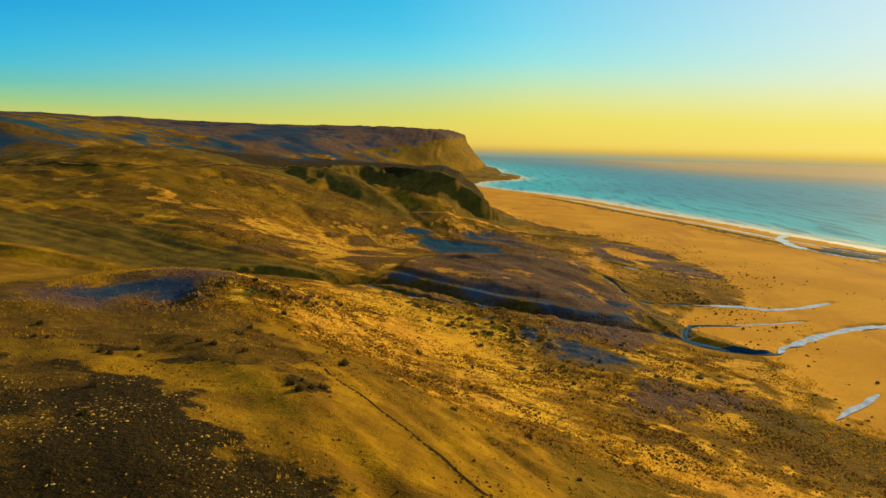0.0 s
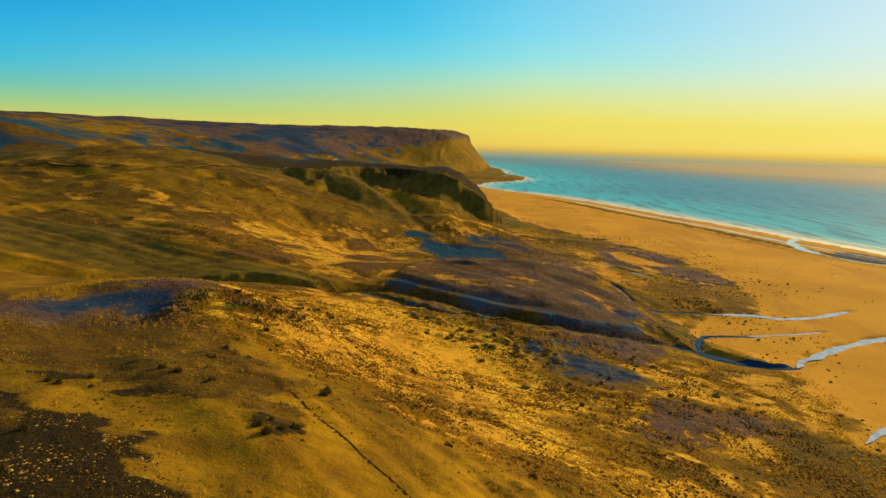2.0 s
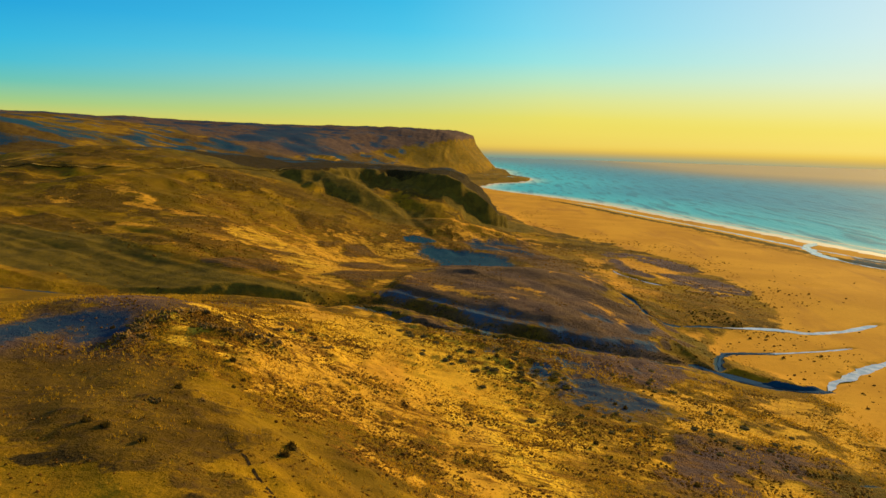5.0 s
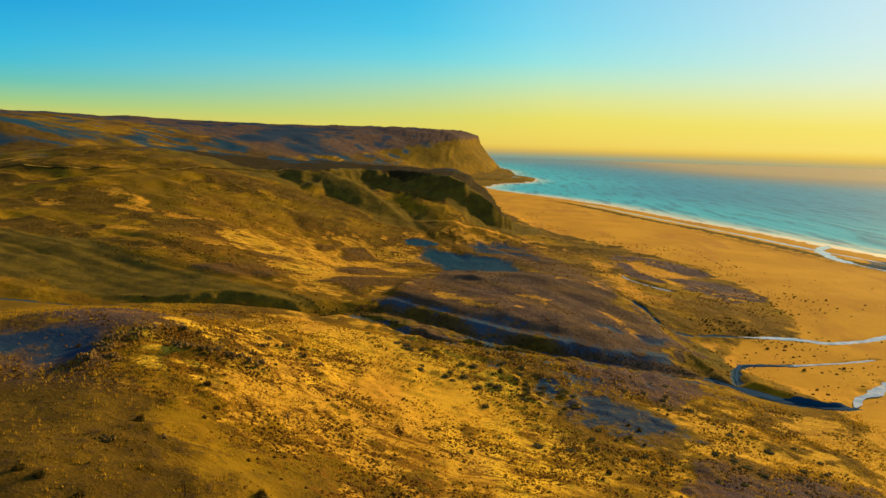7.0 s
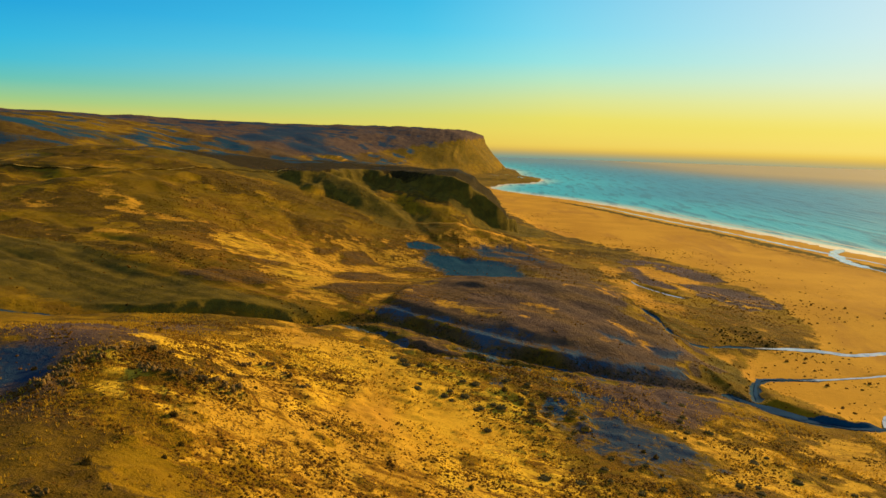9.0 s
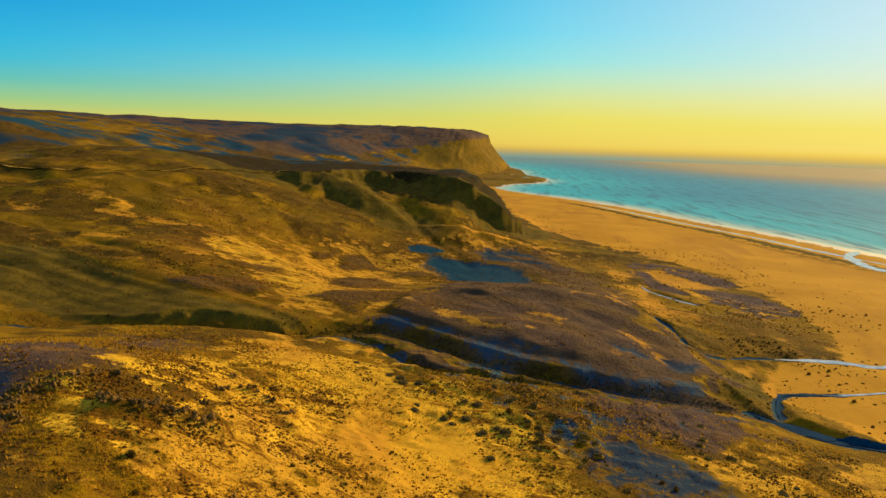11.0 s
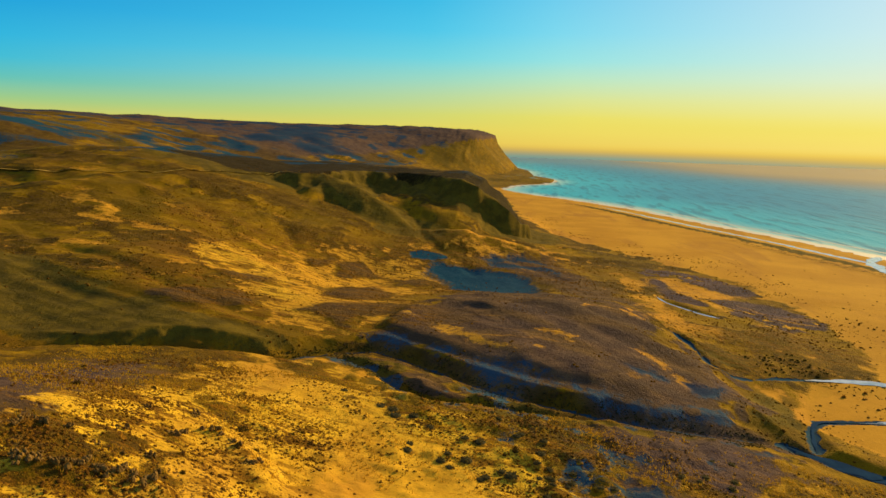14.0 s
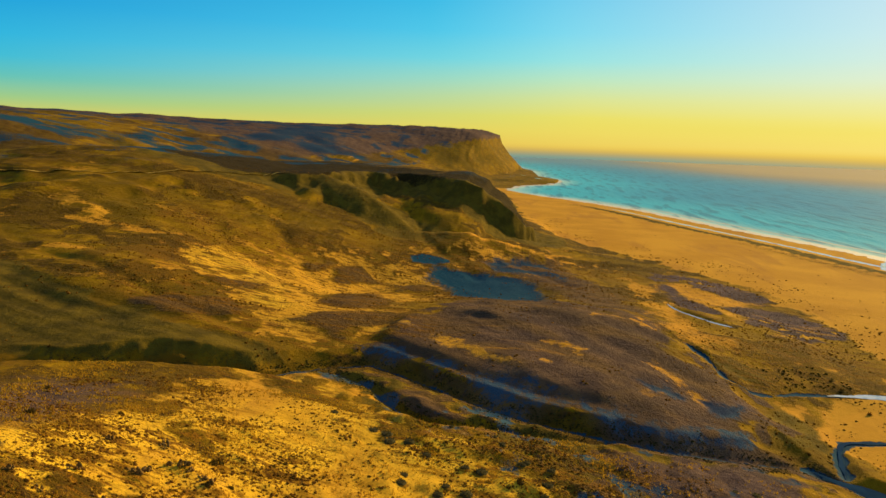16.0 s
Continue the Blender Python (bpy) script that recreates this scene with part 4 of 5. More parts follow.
    # shade of the heath's front, painted blue above the brook
    wet_and_shade = np.maximum(wet_and_shade, 0.6 * heath_main * sstep(15, 7, d + 4 * mid) * sstep(2, 5, d) * sstep(-0.6, 0.2, level + small))
    # sunlit ridge edges of the heath mound, painted in with sand colour
    rim = np.maximum(heath_main * sstep(0.3, 0.6, level + 0.35 * small) * sstep(20, 30, d), np.maximum.reduce([soft(poly, 3, 0.45) for poly in LIT_RIMS]))
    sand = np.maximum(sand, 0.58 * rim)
    # FLANK and SHADY_DIPS: shade put into the ground colour
    wet_and_shade = np.maximum.reduce([wet_and_shade, 0.66 * soft(FLANK, 8, 0.6)] + [0.7 * soft(poly, 3, 0.4) for poly in SHADY_DIPS])
    sand = np.maximum(sand, 0.6 * sstep(0.35, 0.8, bump(x, y, -365, 1510, 45, 40) + 0.4 * small))
    # headland top: brown heath, its bluish shadow painted in with lilac
    cap = sstep(1250, 1500, y) * sstep(-5, 5, z + 4 * mid - np.interp(-x / np.maximum(y - 100, 100), (0.03, 0.18, 0.3), (100, 56, 44)))
    heath = np.maximum(heath, 0.8 * cap)
    slope_turf = sstep(1700, 1850, y) * (1 - cap)
    sand, green = np.maximum(sand * (1 - cap), 0.08 * slope_turf), green * (1 - slope_turf) + 0.5 * slope_turf
    wetland = soft(MARSH, 6, 0.6)
    heath = heath * (1 - 0.65 * wetland) + 0.2 * wetland
    purple = np.maximum.reduce([0.35 * cap, heath_main, soft(HEATH_FAR, 10), soft(HEATH_NEAR, 5), soft(ISLE, 8), 0.15 * faroff, ring, tongue, 0.7 * purple_hill * sstep(160, 175, y), 0.5 * domes, 0.6 * soft(PURPLE_SE, 5), 0.6 * meadow])
    purple = np.maximum.reduce([purple, soft(BLUE_HILL, 8), 0.7 * soft(DARK_FLAT, 8)])
    purple = purple * (1 - np.maximum(soft(HOLLOW, 7, 0.6), soft(HOLLOW_ARM, 5, 0.6)))
    streaky = np.maximum.reduce([0.8 * wetland, hill * (1 - 0.5 * east) * (1 - 0.75 * open_sand), 0.95 * sstep(0.1, 0.4, drift) * (1 - plain)])
    # lilac heath; also deepens the shade painted in SHADY_DIPS and BLUE_HILL
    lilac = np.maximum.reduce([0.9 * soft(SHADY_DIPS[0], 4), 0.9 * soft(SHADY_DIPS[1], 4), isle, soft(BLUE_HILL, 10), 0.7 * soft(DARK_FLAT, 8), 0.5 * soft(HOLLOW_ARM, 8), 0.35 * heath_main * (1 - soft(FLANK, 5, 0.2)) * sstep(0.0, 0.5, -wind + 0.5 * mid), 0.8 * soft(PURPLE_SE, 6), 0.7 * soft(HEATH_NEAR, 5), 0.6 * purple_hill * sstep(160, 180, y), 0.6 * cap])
    shore_turf = sstep(1400, 1480, y) * sstep(34, 22, z)
    green, heath, wet_and_shade = green * (1 - shore_turf) + 0.42 * shore_turf, heath * (1 - shore_turf), wet_and_shade * (1 - shore_turf)
    sand = sand * (1 - shore_turf) + 0.2 * shore_turf
    bright = np.maximum(hill * (1 - 0.5 * east) * (1 - 0.45 * open_sand), 0.75 * soft(SAND_COLUMN, 6) + 0.3 * soft(TAN_FLAT, 8))
    return heath, green, sand, wet_and_shade, scree, purple, streaky, lilac, np.minimum(bright, 1)


# ---- ground ----
def stretch(lo, fine_lo, fine_hi, hi, step, grow):
    """Grid lines: even between fine_lo and fine_hi, wider and wider outside."""
    mid = list(np.arange(fine_lo, fine_hi, step))
    up, s, v = [], step, mid[-1]
    while v < hi:
        s *= grow
        v += s
        up.append(v)
    dn, s, v = [], step, mid[0]
    while v > lo:
        s *= grow
        v -= s
        dn.append(v)
    return np.array(dn[::-1] + mid + up)


def mesh_from(name, co, faces, smooth=True):
    me = bpy.data.meshes.new(name)
    n = faces.shape[1]
    me.vertices.add(len(co))
    me.vertices.foreach_set("co", np.asarray(co, np.float32).ravel())
    me.loops.add(faces.size)
    me.loops.foreach_set("vertex_index", faces.astype(np.int32).ravel())
    me.polygons.add(len(faces))
    me.polygons.foreach_set("loop_start", np.arange(0, faces.size, n, dtype=np.int32))
    me.polygons.foreach_set("use_smooth", np.full(len(faces), smooth))
    me.update(calc_edges=True)
    return me


def paint(me, name, r, g, b):
    a = me.attributes.new(name, "FLOAT_COLOR", "POINT")
    a.data.foreach_set("color", np.stack([r, g, b, np.ones_like(r)], 1).astype(np.float32).ravel())


gx = stretch(-3600, -130, 130, 5000, 0.9, 1.022)
gy = stretch(-1500, 62, 330, 5150, 0.9, 1.014)
X, Y = np.meshgrid(gx, gy)
Xf, Yf = X.ravel(), Y.ravel()
Zf = hills(Xf, Yf)
Zg = Zf.reshape(X.shape)
slope = np.hypot(np.gradient(Zg, gy, axis=0), np.gradient(Zg, gx, axis=1)).ravel()
masks = cover(Xf, Yf, Zf, slope)
cols, nrows = len(gx), len(gy)
idx = np.arange(cols * nrows).reshape(nrows, cols)
quads = np.stack([idx[:-1, :-1], idx[:-1, 1:], idx[1:, 1:], idx[1:, :-1]], -1).reshape(-1, 4)
fx, fy = Xf[quads].mean(1), Yf[quads].mean(1)
is_head = (fy > 1350) & (fx < shore_x(fy) + 10)
is_bluff = ~is_head & (fy > 430) & (inside(fx, fy, BLUFF_TOP) > -48) & (fx > -190) & (fy < 800)
is_beach = ~is_head & ~is_bluff & (fx > np.interp(fy, (-200, 150, 230, 300, 380, 440, 560, 640, 830, 1240), (150, 112, 102, 108, 124, 128, 100, 60, 35, -35))) & (fy < 1400)
for name, pick, label in (("ground", ~(is_head | is_bluff | is_beach), "rolling golden turf, heath and blown sand hills"),
                          ("beach", is_beach, "wide flat golden sand beach beside the sea"),
                          ("bluff", is_bluff, "dark green flat-topped grassy bluff with crags"),
                          ("headland", is_head, "far steep headland sloping down to the sea")):
    f = quads[pick]
    used, inv = np.unique(f, return_inverse=True)
    me = mesh_from(name, np.stack([Xf[used], Yf[used], Zf[used]], 1), inv.reshape(-1, 4))
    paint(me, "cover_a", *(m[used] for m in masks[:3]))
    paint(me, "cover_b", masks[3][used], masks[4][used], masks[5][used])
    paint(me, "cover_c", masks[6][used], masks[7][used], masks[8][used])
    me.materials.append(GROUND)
    tagged(new(name, me), label, name, "", "structure")


def ground_z(x, y):
    """Height of the built sheet at the places x, y."""
    i, j = np.clip(np.searchsorted(gx, x) - 1, 0, cols - 2), np.clip(np.searchsorted(gy, y) - 1, 0, nrows - 2)
    u, v = (x - gx[i]) / (gx[i + 1] - gx[i]), (y - gy[j]) / (gy[j + 1] - gy[j])
    return (Zg[j, i] * (1 - u) + Zg[j, i + 1] * u) * (1 - v) + (Zg[j + 1, i] * (1 - u) + Zg[j + 1, i + 1] * u) * v


# ---- water ----
def build_sea():
    sy = stretch(-1500, 300, 1500, 5150, 12, 1.04)
    su = np.array([-40, -25, -12, -4, 0, 4, 9, 15, 24, 36, 52, 75, 105, 150, 210, 300, 430, 620, 900, 1300, 1900, 2700, 3700, 5200], float)
    S, U = np.meshgrid(su, sy)
    sxx = shore_x(U) + S
    sea_z = np.zeros_like(sxx)
    ii = np.arange(S.size).reshape(S.shape)
    f = np.stack([ii[:-1, :-1], ii[:-1, 1:], ii[1:, 1:], ii[1:, :-1]], -1).reshape(-1, 4)
    me = mesh_from("sea", np.stack([sxx.ravel(), U.ravel(), sea_z.ravel()], 1), f)
    dep = np.clip(S.ravel() / 400, 0, 1) ** 0.6
    # share of painted haze: grows with distance and towards the sun side
    haze = sstep(150, 2800, np.hypot(sxx.ravel() - 250, U.ravel() - 700)) * (0.15 + 0.85 * sstep(200, 1100, sxx.ravel()))
    haze = np.maximum(haze, 0.95 * sstep(1000, 4700, np.hypot(sxx.ravel(), U.ravel() - 60)) * (0.45 + 0.55 * sstep(0.06, 0.3, sxx.ravel() / np.maximum(U.ravel(), 300))))
    paint(me, "depth_and_haze", dep, haze, dep)
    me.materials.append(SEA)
    tagged(new("sea", me), "calm teal sea with low swell and a hazy horizon", "sea", "", "structure")


def ribbon(name, line, half, material, lift=0.0, step=1.2, wobble=0.35, seed=0, taper=True):
    """A water surface along a course, with uneven edges."""
    pts = [Vector(p) for p in line]
    path = []
    for k in range(len(pts) - 1):
        p0, p1, p2, p3 = pts[max(k - 1, 0)], pts[k], pts[k + 1], pts[min(k + 2, len(pts) - 1)]
        n = max(2, int((p2 - p1).length / step))
        for i in range(n):
            q = i / n
            path.append(0.5 * ((2 * p1) + (p2 - p0) * q + (2 * p0 - 5 * p1 + 4 * p2 - p3) * q * q + (3 * p1 - p0 - 3 * p2 + p3) * q ** 3))
    path.append(pts[-1])
    P = np.array(path)
    T = np.gradient(P[:, :2], axis=0)
    T /= np.linalg.norm(T, axis=1)[:, None] + 1e-9
    N = np.stack([-T[:, 1], T[:, 0]], 1)
    m = len(P)
    q = np.linspace(0, 1, m)
    env = np.minimum(1, np.minimum(q * 4, (1 - q) * 8) + 0.15) if taper else np.ones(m)
    rows = []
    for s in (-1, -0.5, 0, 0.5, 1):
        w = half * env * (1 + wobble * fbm(P[:, 0] + 50 * s, P[:, 1], 7, 3, seed)) * s
        rows.append(np.column_stack([P[:, :2] + N * w[:, None], P[:, 2] + lift]))
    co = np.concatenate(rows)
    ii = np.arange(5 * m).reshape(5, m)
    f = np.stack([ii[:-1, :-1], ii[:-1, 1:], ii[1:, 1:], ii[1:, :-1]], -1).reshape(-1, 4)[:, ::-1]
    me = mesh_from(name, co, f)
    me.materials.append(material)
    return new(name, me)


build_sea()
for line, half in WATERS:
    if line is MARSH_DITCH or line is SIDE_BROOK or line is SEEP:
        continue
    half = 0.3 if line is RILL_HEAD else half
    half = 0.32 if line is HEATH_POOL else half
    line = BROOK[-6:] if line is BROOK else line
    name = {id(HEATH_POOL): "pool", id(OUTLET): "outlet", id(OUTLET_ARM): "outlet", id(LOWER_POND): "pond"}.get(id(line), "stream")
    tagged(ribbon(name, line, half * 1.5 + 0.15, BROOK_WATER if line[0] in (RILL_HEAD[0], BROOK[-6], LOWER_POND[0]) else STREAM, 0.0, wobble=0.6, seed=int(half * 10)), "shallow stream of pale water winding across sand" if name == "stream" else "dark blue still water below the heath bank" if name == "pond" else "shallow still water lying on the sand", "stream" if name == "stream" else "water", "", "structure")
sy = np.arange(330, 1330, 8.0)
for name, inset, half, lift, lab in (("surf", 4.0, 7.5, 0.06, "white foam line where waves run onto the beach"), ("surf", -22.0, 1.6, 0.06, "thin broken line of breaking wave")):
    line = [(float(shore_x(v) - inset + 2.5 * fbm(np.array([v]), np.array([0.0]), 60, 3, 77)[0]), float(v), 0.05) for v in sy]
    tagged(ribbon(name, line, half, FOAM, lift, 6.0, 0.45, 5), lab, "surf", "", "structure")
line = [(float(shore_x(v) + 1.0 + 4 * fbm(np.array([v]), np.array([0.0]), 40, 3, 79)[0]), float(v), 0.05) for v in np.arange(1335, 2050, 10.0)]
tagged(ribbon("surf", line, 6.0, FOAM, 0.06, 6.0, 0.9, 8), "white surf breaking on the low rocky spit", "surf", "", "structure")
line = [(float(shore_x(v) - 43 + 2.0 * fbm(np.array([v]), np.array([5.0]), 70, 3, 78)[0]), float(v)) for v in np.arange(560, 1090, 8.0)]
line = [(a, b, float(ground_z(np.array([a]), np.array([b]))[0])) for a, b in line]
tagged(ribbon("runnel", line, 2.4, STREAM, 0.08, 6.0, 0.7, 6), "thin pale water runnel along the upper beach", "water", "", "structure")


def drape(line, lift, stray=0.8):
    """Points of a way laid on the ground."""
    out = []
    for (ax, ay), (bx, by) in zip(line, line[1:]):
        n = max(2, int(math.hypot(bx - ax, by - ay) / 1.2))
        for i in range(n):
            q = i / n
            out.append((ax + (bx - ax) * q, ay + (by - ay) * q))
    px, py = np.array(out).T
    px = px + stray * fbm(px, py, 9, 2, 91)
    return [(float(a), float(b), float(c)) for a, b, c in zip(px, py, ground_z(px, py) + lift)]


# ---- ways ----
def make_soil_material(name, a, b):
    n = Nodes(name, 0.95)
    n.bsdf.inputs["Specular IOR Level"].default_value = 0.05
    n.bump(n.noise(2.0, 4), 0.5, 0.1)
    return n.colour(n.mix(n.fit(n.noise(0.8, 5), 0.35, 0.65), a, b))


DARK_SOIL, GRAVEL = make_soil_material("trodden_dark_soil", (0.015, 0.010, 0.004), (0.05, 0.032, 0.010)), make_soil_material("pale_track_gravel", (0.42, 0.27, 0.04), (0.55, 0.36, 0.06))
tagged(ribbon("footpath", drape(FOOTPATH, 0.05), 0.2, DARK_SOIL, 0.0, 1.2, 0.6, 3), "narrow dark worn footpath on a golden slope", "footpath", "", "structure")
for line in SPIT_POOLS:
    tagged(ribbon("pool", [(a, b, c + 0.1 + float(ground_z(np.array([a * 1.0]), np.array([b * 1.0]))[0])) for a, b, c in line], 5.0, STREAM, -1.2, 4.0, 0.4, 9), "small pale pool lying on the grassy spit", "water", "", "structure")
tagged(ribbon("track", drape(TRACK, 0.15, 0.0), 1.7, GRAVEL, 0.0, 3.0, 0.2, 4), "pale gravel track across the upland turf", "track", "", "structure")


# ---- plants and stones ----
def tuft_shape(rng, blades, spread, height, lean=0.8):
    """A clump of pointed leaves over a low dome: triangles only."""
    v, f = [], []
    ring = 7 if blades > 8 else 4
    base = len(v)
    for k in range(ring):
        a = 2 * math.pi * k / ring
        r = spread * rng.uniform(0.75, 1.1)
        v.append((r * math.cos(a), r * math.sin(a), -0.12 * height))
    for k in range(ring):
        a = 2 * math.pi * (k + 0.5) / ring
        r = spread * rng.uniform(0.45, 0.75)
        v.append((r * math.cos(a), r * math.sin(a), height * rng.uniform(0.4, 0.62)))
    v.append((0, 0, height * 0.72))
    for k in range(ring):
        n = (k + 1) % ring
        f += [(base + k, base + n, base + ring + k), (base + n, base + ring + n, base + ring + k), (base + ring + k, base + ring + n, base + 2 * ring)]
    for k in range(blades):
        a, r = rng.uniform(0, 2 * math.pi), spread * rng.uniform(0.1, 0.85)
        w, h, o = 0.13 * spread, height * rng.uniform(0.6, 1.25), spread * lean * rng.uniform(0.2, 0.8)
        x0, y0, z0 = r * math.cos(a), r * math.sin(a), height * 0.25 * (1 - r / spread)
        b = len(v)
        v += [(x0 - w * math.sin(a), y0 + w * math.cos(a), z0), (x0 + w * math.sin(a), y0 - w * math.cos(a), z0), (x0 + o * math.cos(a), y0 + o * math.sin(a), z0 + h)]
        f.append((b, b + 1, b + 2))
    return np.array(v), np.array(f)


def stone_shape(rng, cuts=1):
    """An angular, uneven stone about one metre across."""
    bm = bmesh.new()
    bmesh.ops.create_icosphere(bm, subdivisions=cuts, radius=0.5)
    for v in bm.verts:
        v.co *= rng.uniform(0.7, 1.2)
        v.co.z = max(v.co.z * 0.75, -0.22)
    bm.verts.index_update()
    v = np.array([p.co[:] for p in bm.verts])
    f = np.array([[p.index for p in q.verts] for q in bm.faces])
    bm.free()
    return v, f


def scatter(name, shapes, xs, ys, sizes, material, rng, tall=(0.8, 1.2), sink=0.05):
    """One mesh of many clumps or stones that stand on the ground."""
    zs = ground_z(xs, ys)
    turn, pick = rng.random(len(xs)) * 2 * math.pi, rng.integers(0, len(shapes), len(xs))
    hs = rng.uniform(*tall, len(xs))
    vs, fs, at = [], [], 0
    for k, (sv, sf) in enumerate(shapes):
        m = pick == k
        if not m.any():
            continue
        c, s = np.cos(turn[m])[:, None], np.sin(turn[m])[:, None]
        sz = sizes[m][:, None]
        px = (c * sv[:, 0] - s * sv[:, 1]) * sz + xs[m][:, None]
        py = (s * sv[:, 0] + c * sv[:, 1]) * sz + ys[m][:, None]
        pz = sv[:, 2] * sz * hs[m][:, None] + zs[m][:, None] - sink * sz
        vs.append(np.stack([px, py, pz], -1).reshape(-1, 3))
        n = int(m.sum())
        fs.append((sf[None] + (np.arange(n) * len(sv))[:, None, None]).reshape(-1, 3) + at)
        at += n * len(sv)
    me = mesh_from(name, np.concatenate(vs), np.concatenate(fs), False)
    me.materials.append(material)
    return new(name, me)


rng = np.random.default_rng(4)
SMALL_TUFTS = [tuft_shape(rng, 2, 0.5, 0.45) for _ in range(6)]
STONES = [stone_shape(rng) for _ in range(6)]


def thrown(n, x0, x1, y0, y1, keep):
    xs, ys = rng.uniform(x0, x1, n), rng.uniform(y0, y1, n)
    ok = rng.random(n) < keep(xs, ys)
    return xs[ok], ys[ok]


def dry(x, y):
    """Where no water lies."""
    ok = shore_x(y) - x > 12
    for line, half in WATERS:
        ok &= along(x, y, line)[0] > half * 1.5 + 0.8
    return ok * (1 - 0.97 * sstep(-4, 1, inside(x, y, DARK_FLAT))) * (1 - 0.97 * sstep(-4, 1, inside(x, y, BLUE_HILL)))


# speckled sand hill
TURF_X, TURF_Y = (-60, -42, -18, -1, 10, 24, 60, 110), (165, 156, 143, 132, 129, 124, 105, 90)


def on_hill(x, y):
    clump = fbm(x, y, 9, 3, 81) + 0.5 * fbm(0.26 * (0.77 * x - 0.64 * y), 0.64 * x + 0.77 * y, 7, 3, 82)
    return dry(x, y) * (1 - 0.65 * sstep(-3, 6, inside(x, y, CLEAN_SAND) + 6 * fbm(x, y, 12, 3, 96))) * (1 - 0.75 * sstep(-3, 3, inside(x, y, HEATH_NEAR))) * sstep(-4, 8, y - np.interp(x, TURF_X, TURF_Y)) * sstep(-110, -72, x) * sstep(112, 95, x) * sstep(276, 264, y) * np.clip(0.30 + 0.9 * clump, 0.03, 1)


xs, ys = thrown(215000, -110, 112, 92, 276, on_hill)
tagged(scatter("grass_tussocks", SMALL_TUFTS, xs, ys, 0.2 + 0.75 * rng.random(len(xs)) ** 4, TUSSOCK, rng), "countless small dark grass tussocks dotted over blown sand", "tussocks", "", "stuff")


def blade_shape(gen, count):
    """A few upright pointed blades."""
    v, f = [], []
    for k in range(count):
        a, r = gen.uniform(0, 2 * math.pi), 0.4 * gen.random()
        w, h, o = 0.12, gen.uniform(0.35, 0.8), gen.uniform(0.1, 0.4)
        x0, y0, b = r * math.cos(a), r * math.sin(a), 3 * k
        v += [(x0 - w * math.sin(a), y0 + w * math.cos(a), -0.05), (x0 + w * math.sin(a), y0 - w * math.cos(a), -0.05), (x0 + o * math.cos(a), y0 + o * math.sin(a), h)]
        f.append((b, b + 1, b + 2))
    return np.array(v), np.array(f)


BLADES = [blade_shape(rng, 5) for _ in range(6)]
xs, ys = thrown(110000, -110, 112, 60, 276, lambda x, y: np.clip(0.30 + 0.8 * fbm(x, y, 12, 3, 87), 0.04, 1) * dry(x, y) * (1 - 0.7 * sstep(6, -4, y - np.interp(x, TURF_X, TURF_Y))) * sstep(3, -3, inside(x, y, SCREE)))
tagged(scatter("straw_grass", BLADES, xs, ys, 0.3 + 0.7 * rng.random(len(xs)) ** 2, STRAW, rng), "thin golden straw grass lit by the low sun", "grass", "", "stuff")


def on_heath(x, y):
    return dry(x, y) * (1 - 0.85 * sstep(-66, -80, x) * sstep(345, 325, y)) * np.clip(0.25 + 0.9 * fbm(x * 0.5, y, 14, 3, 83), 0.02, 1) * sstep(700, 500, y) * sstep(152, 132, x - 0.05 * (y - 300)) * (1 - 0.65 * sstep(-4, 6, inside(x, y, HEATH)))


xs, ys = thrown(36000, -190, 160, 280, 640, on_heath)
tagged(scatter("heather_clumps", SMALL_TUFTS, xs, ys, 0.35 + 1.0 * rng.random(len(xs)) ** 3, TUSSOCK, rng), "low dark heather clumps over the rolling ground", "heather", "", "stuff")


def by_brook(x, y):
    d = np.minimum(along(x, y, BROOK)[0], along(x, y, SIDE_BROOK)[0])
    return sstep(5, 2.0, d + 2.5 * fbm(x, y, 9, 2, 88)) * (d > 1.4) * sstep(84, 74, x) * sstep(-150, -110, x)


BROOKSIDE = make_leaf_material("dark_green_brookside_leaves", (0.030, 0.030, 0.008), (0.090, 0.076, 0.014), (0.018, 0.018, 0.008))
xs, ys = thrown(60000, -150, 118, 262, 322, by_brook)
tagged(scatter("brookside_grass", SMALL_TUFTS, xs, ys, 0.25 + 0.5 * rng.random(len(xs)) ** 2, BROOKSIDE, rng), "dense dark green growth lining the brook", "grass", "", "stuff")


def on_scree(x, y):
    return np.clip(0.45 + 0.7 * fbm(x, y, 8, 3, 84), 0.05, 1) * sstep(-5, 3, inside(x, y, SCREE) + 4 * fbm(x, y, 9, 3, 84))


xs, ys = thrown(34000, -130, 10, 30, 125, on_scree)
tagged(scatter("scree_stones", STONES, xs, ys, 0.12 + 0.40 * rng.random(len(xs)) ** 3, PALE_ROCK, rng, (0.6, 1.0), 0.08), "loose angular brown stones covering a dark slope", "stones", "", "stuff")


def on_turf(x, y):
    return sstep(4, -6, y - np.interp(x, TURF_X, TURF_Y)) * np.clip(0.1 + 0.8 * fbm(x, y, 13, 3, 85), 0.01, 1)


xs, ys = thrown(16000, -130, 90, 55, 165, on_turf)
tagged(scatter("grass_clumps", SMALL_TUFTS, xs, ys, 0.22 + 0.5 * rng.random(len(xs)) ** 3, TUSSOCK, rng), "short brown grass clumps on a golden turf slope", "grass", "", "stuff")


BEACH_Y, BEACH_X = (200, 267, 317, 360, 437, 523, 579, 640, 684, 726, 802), (99, 108, 96, 128, 142, 133, 117, 84, 60, 33, 12)


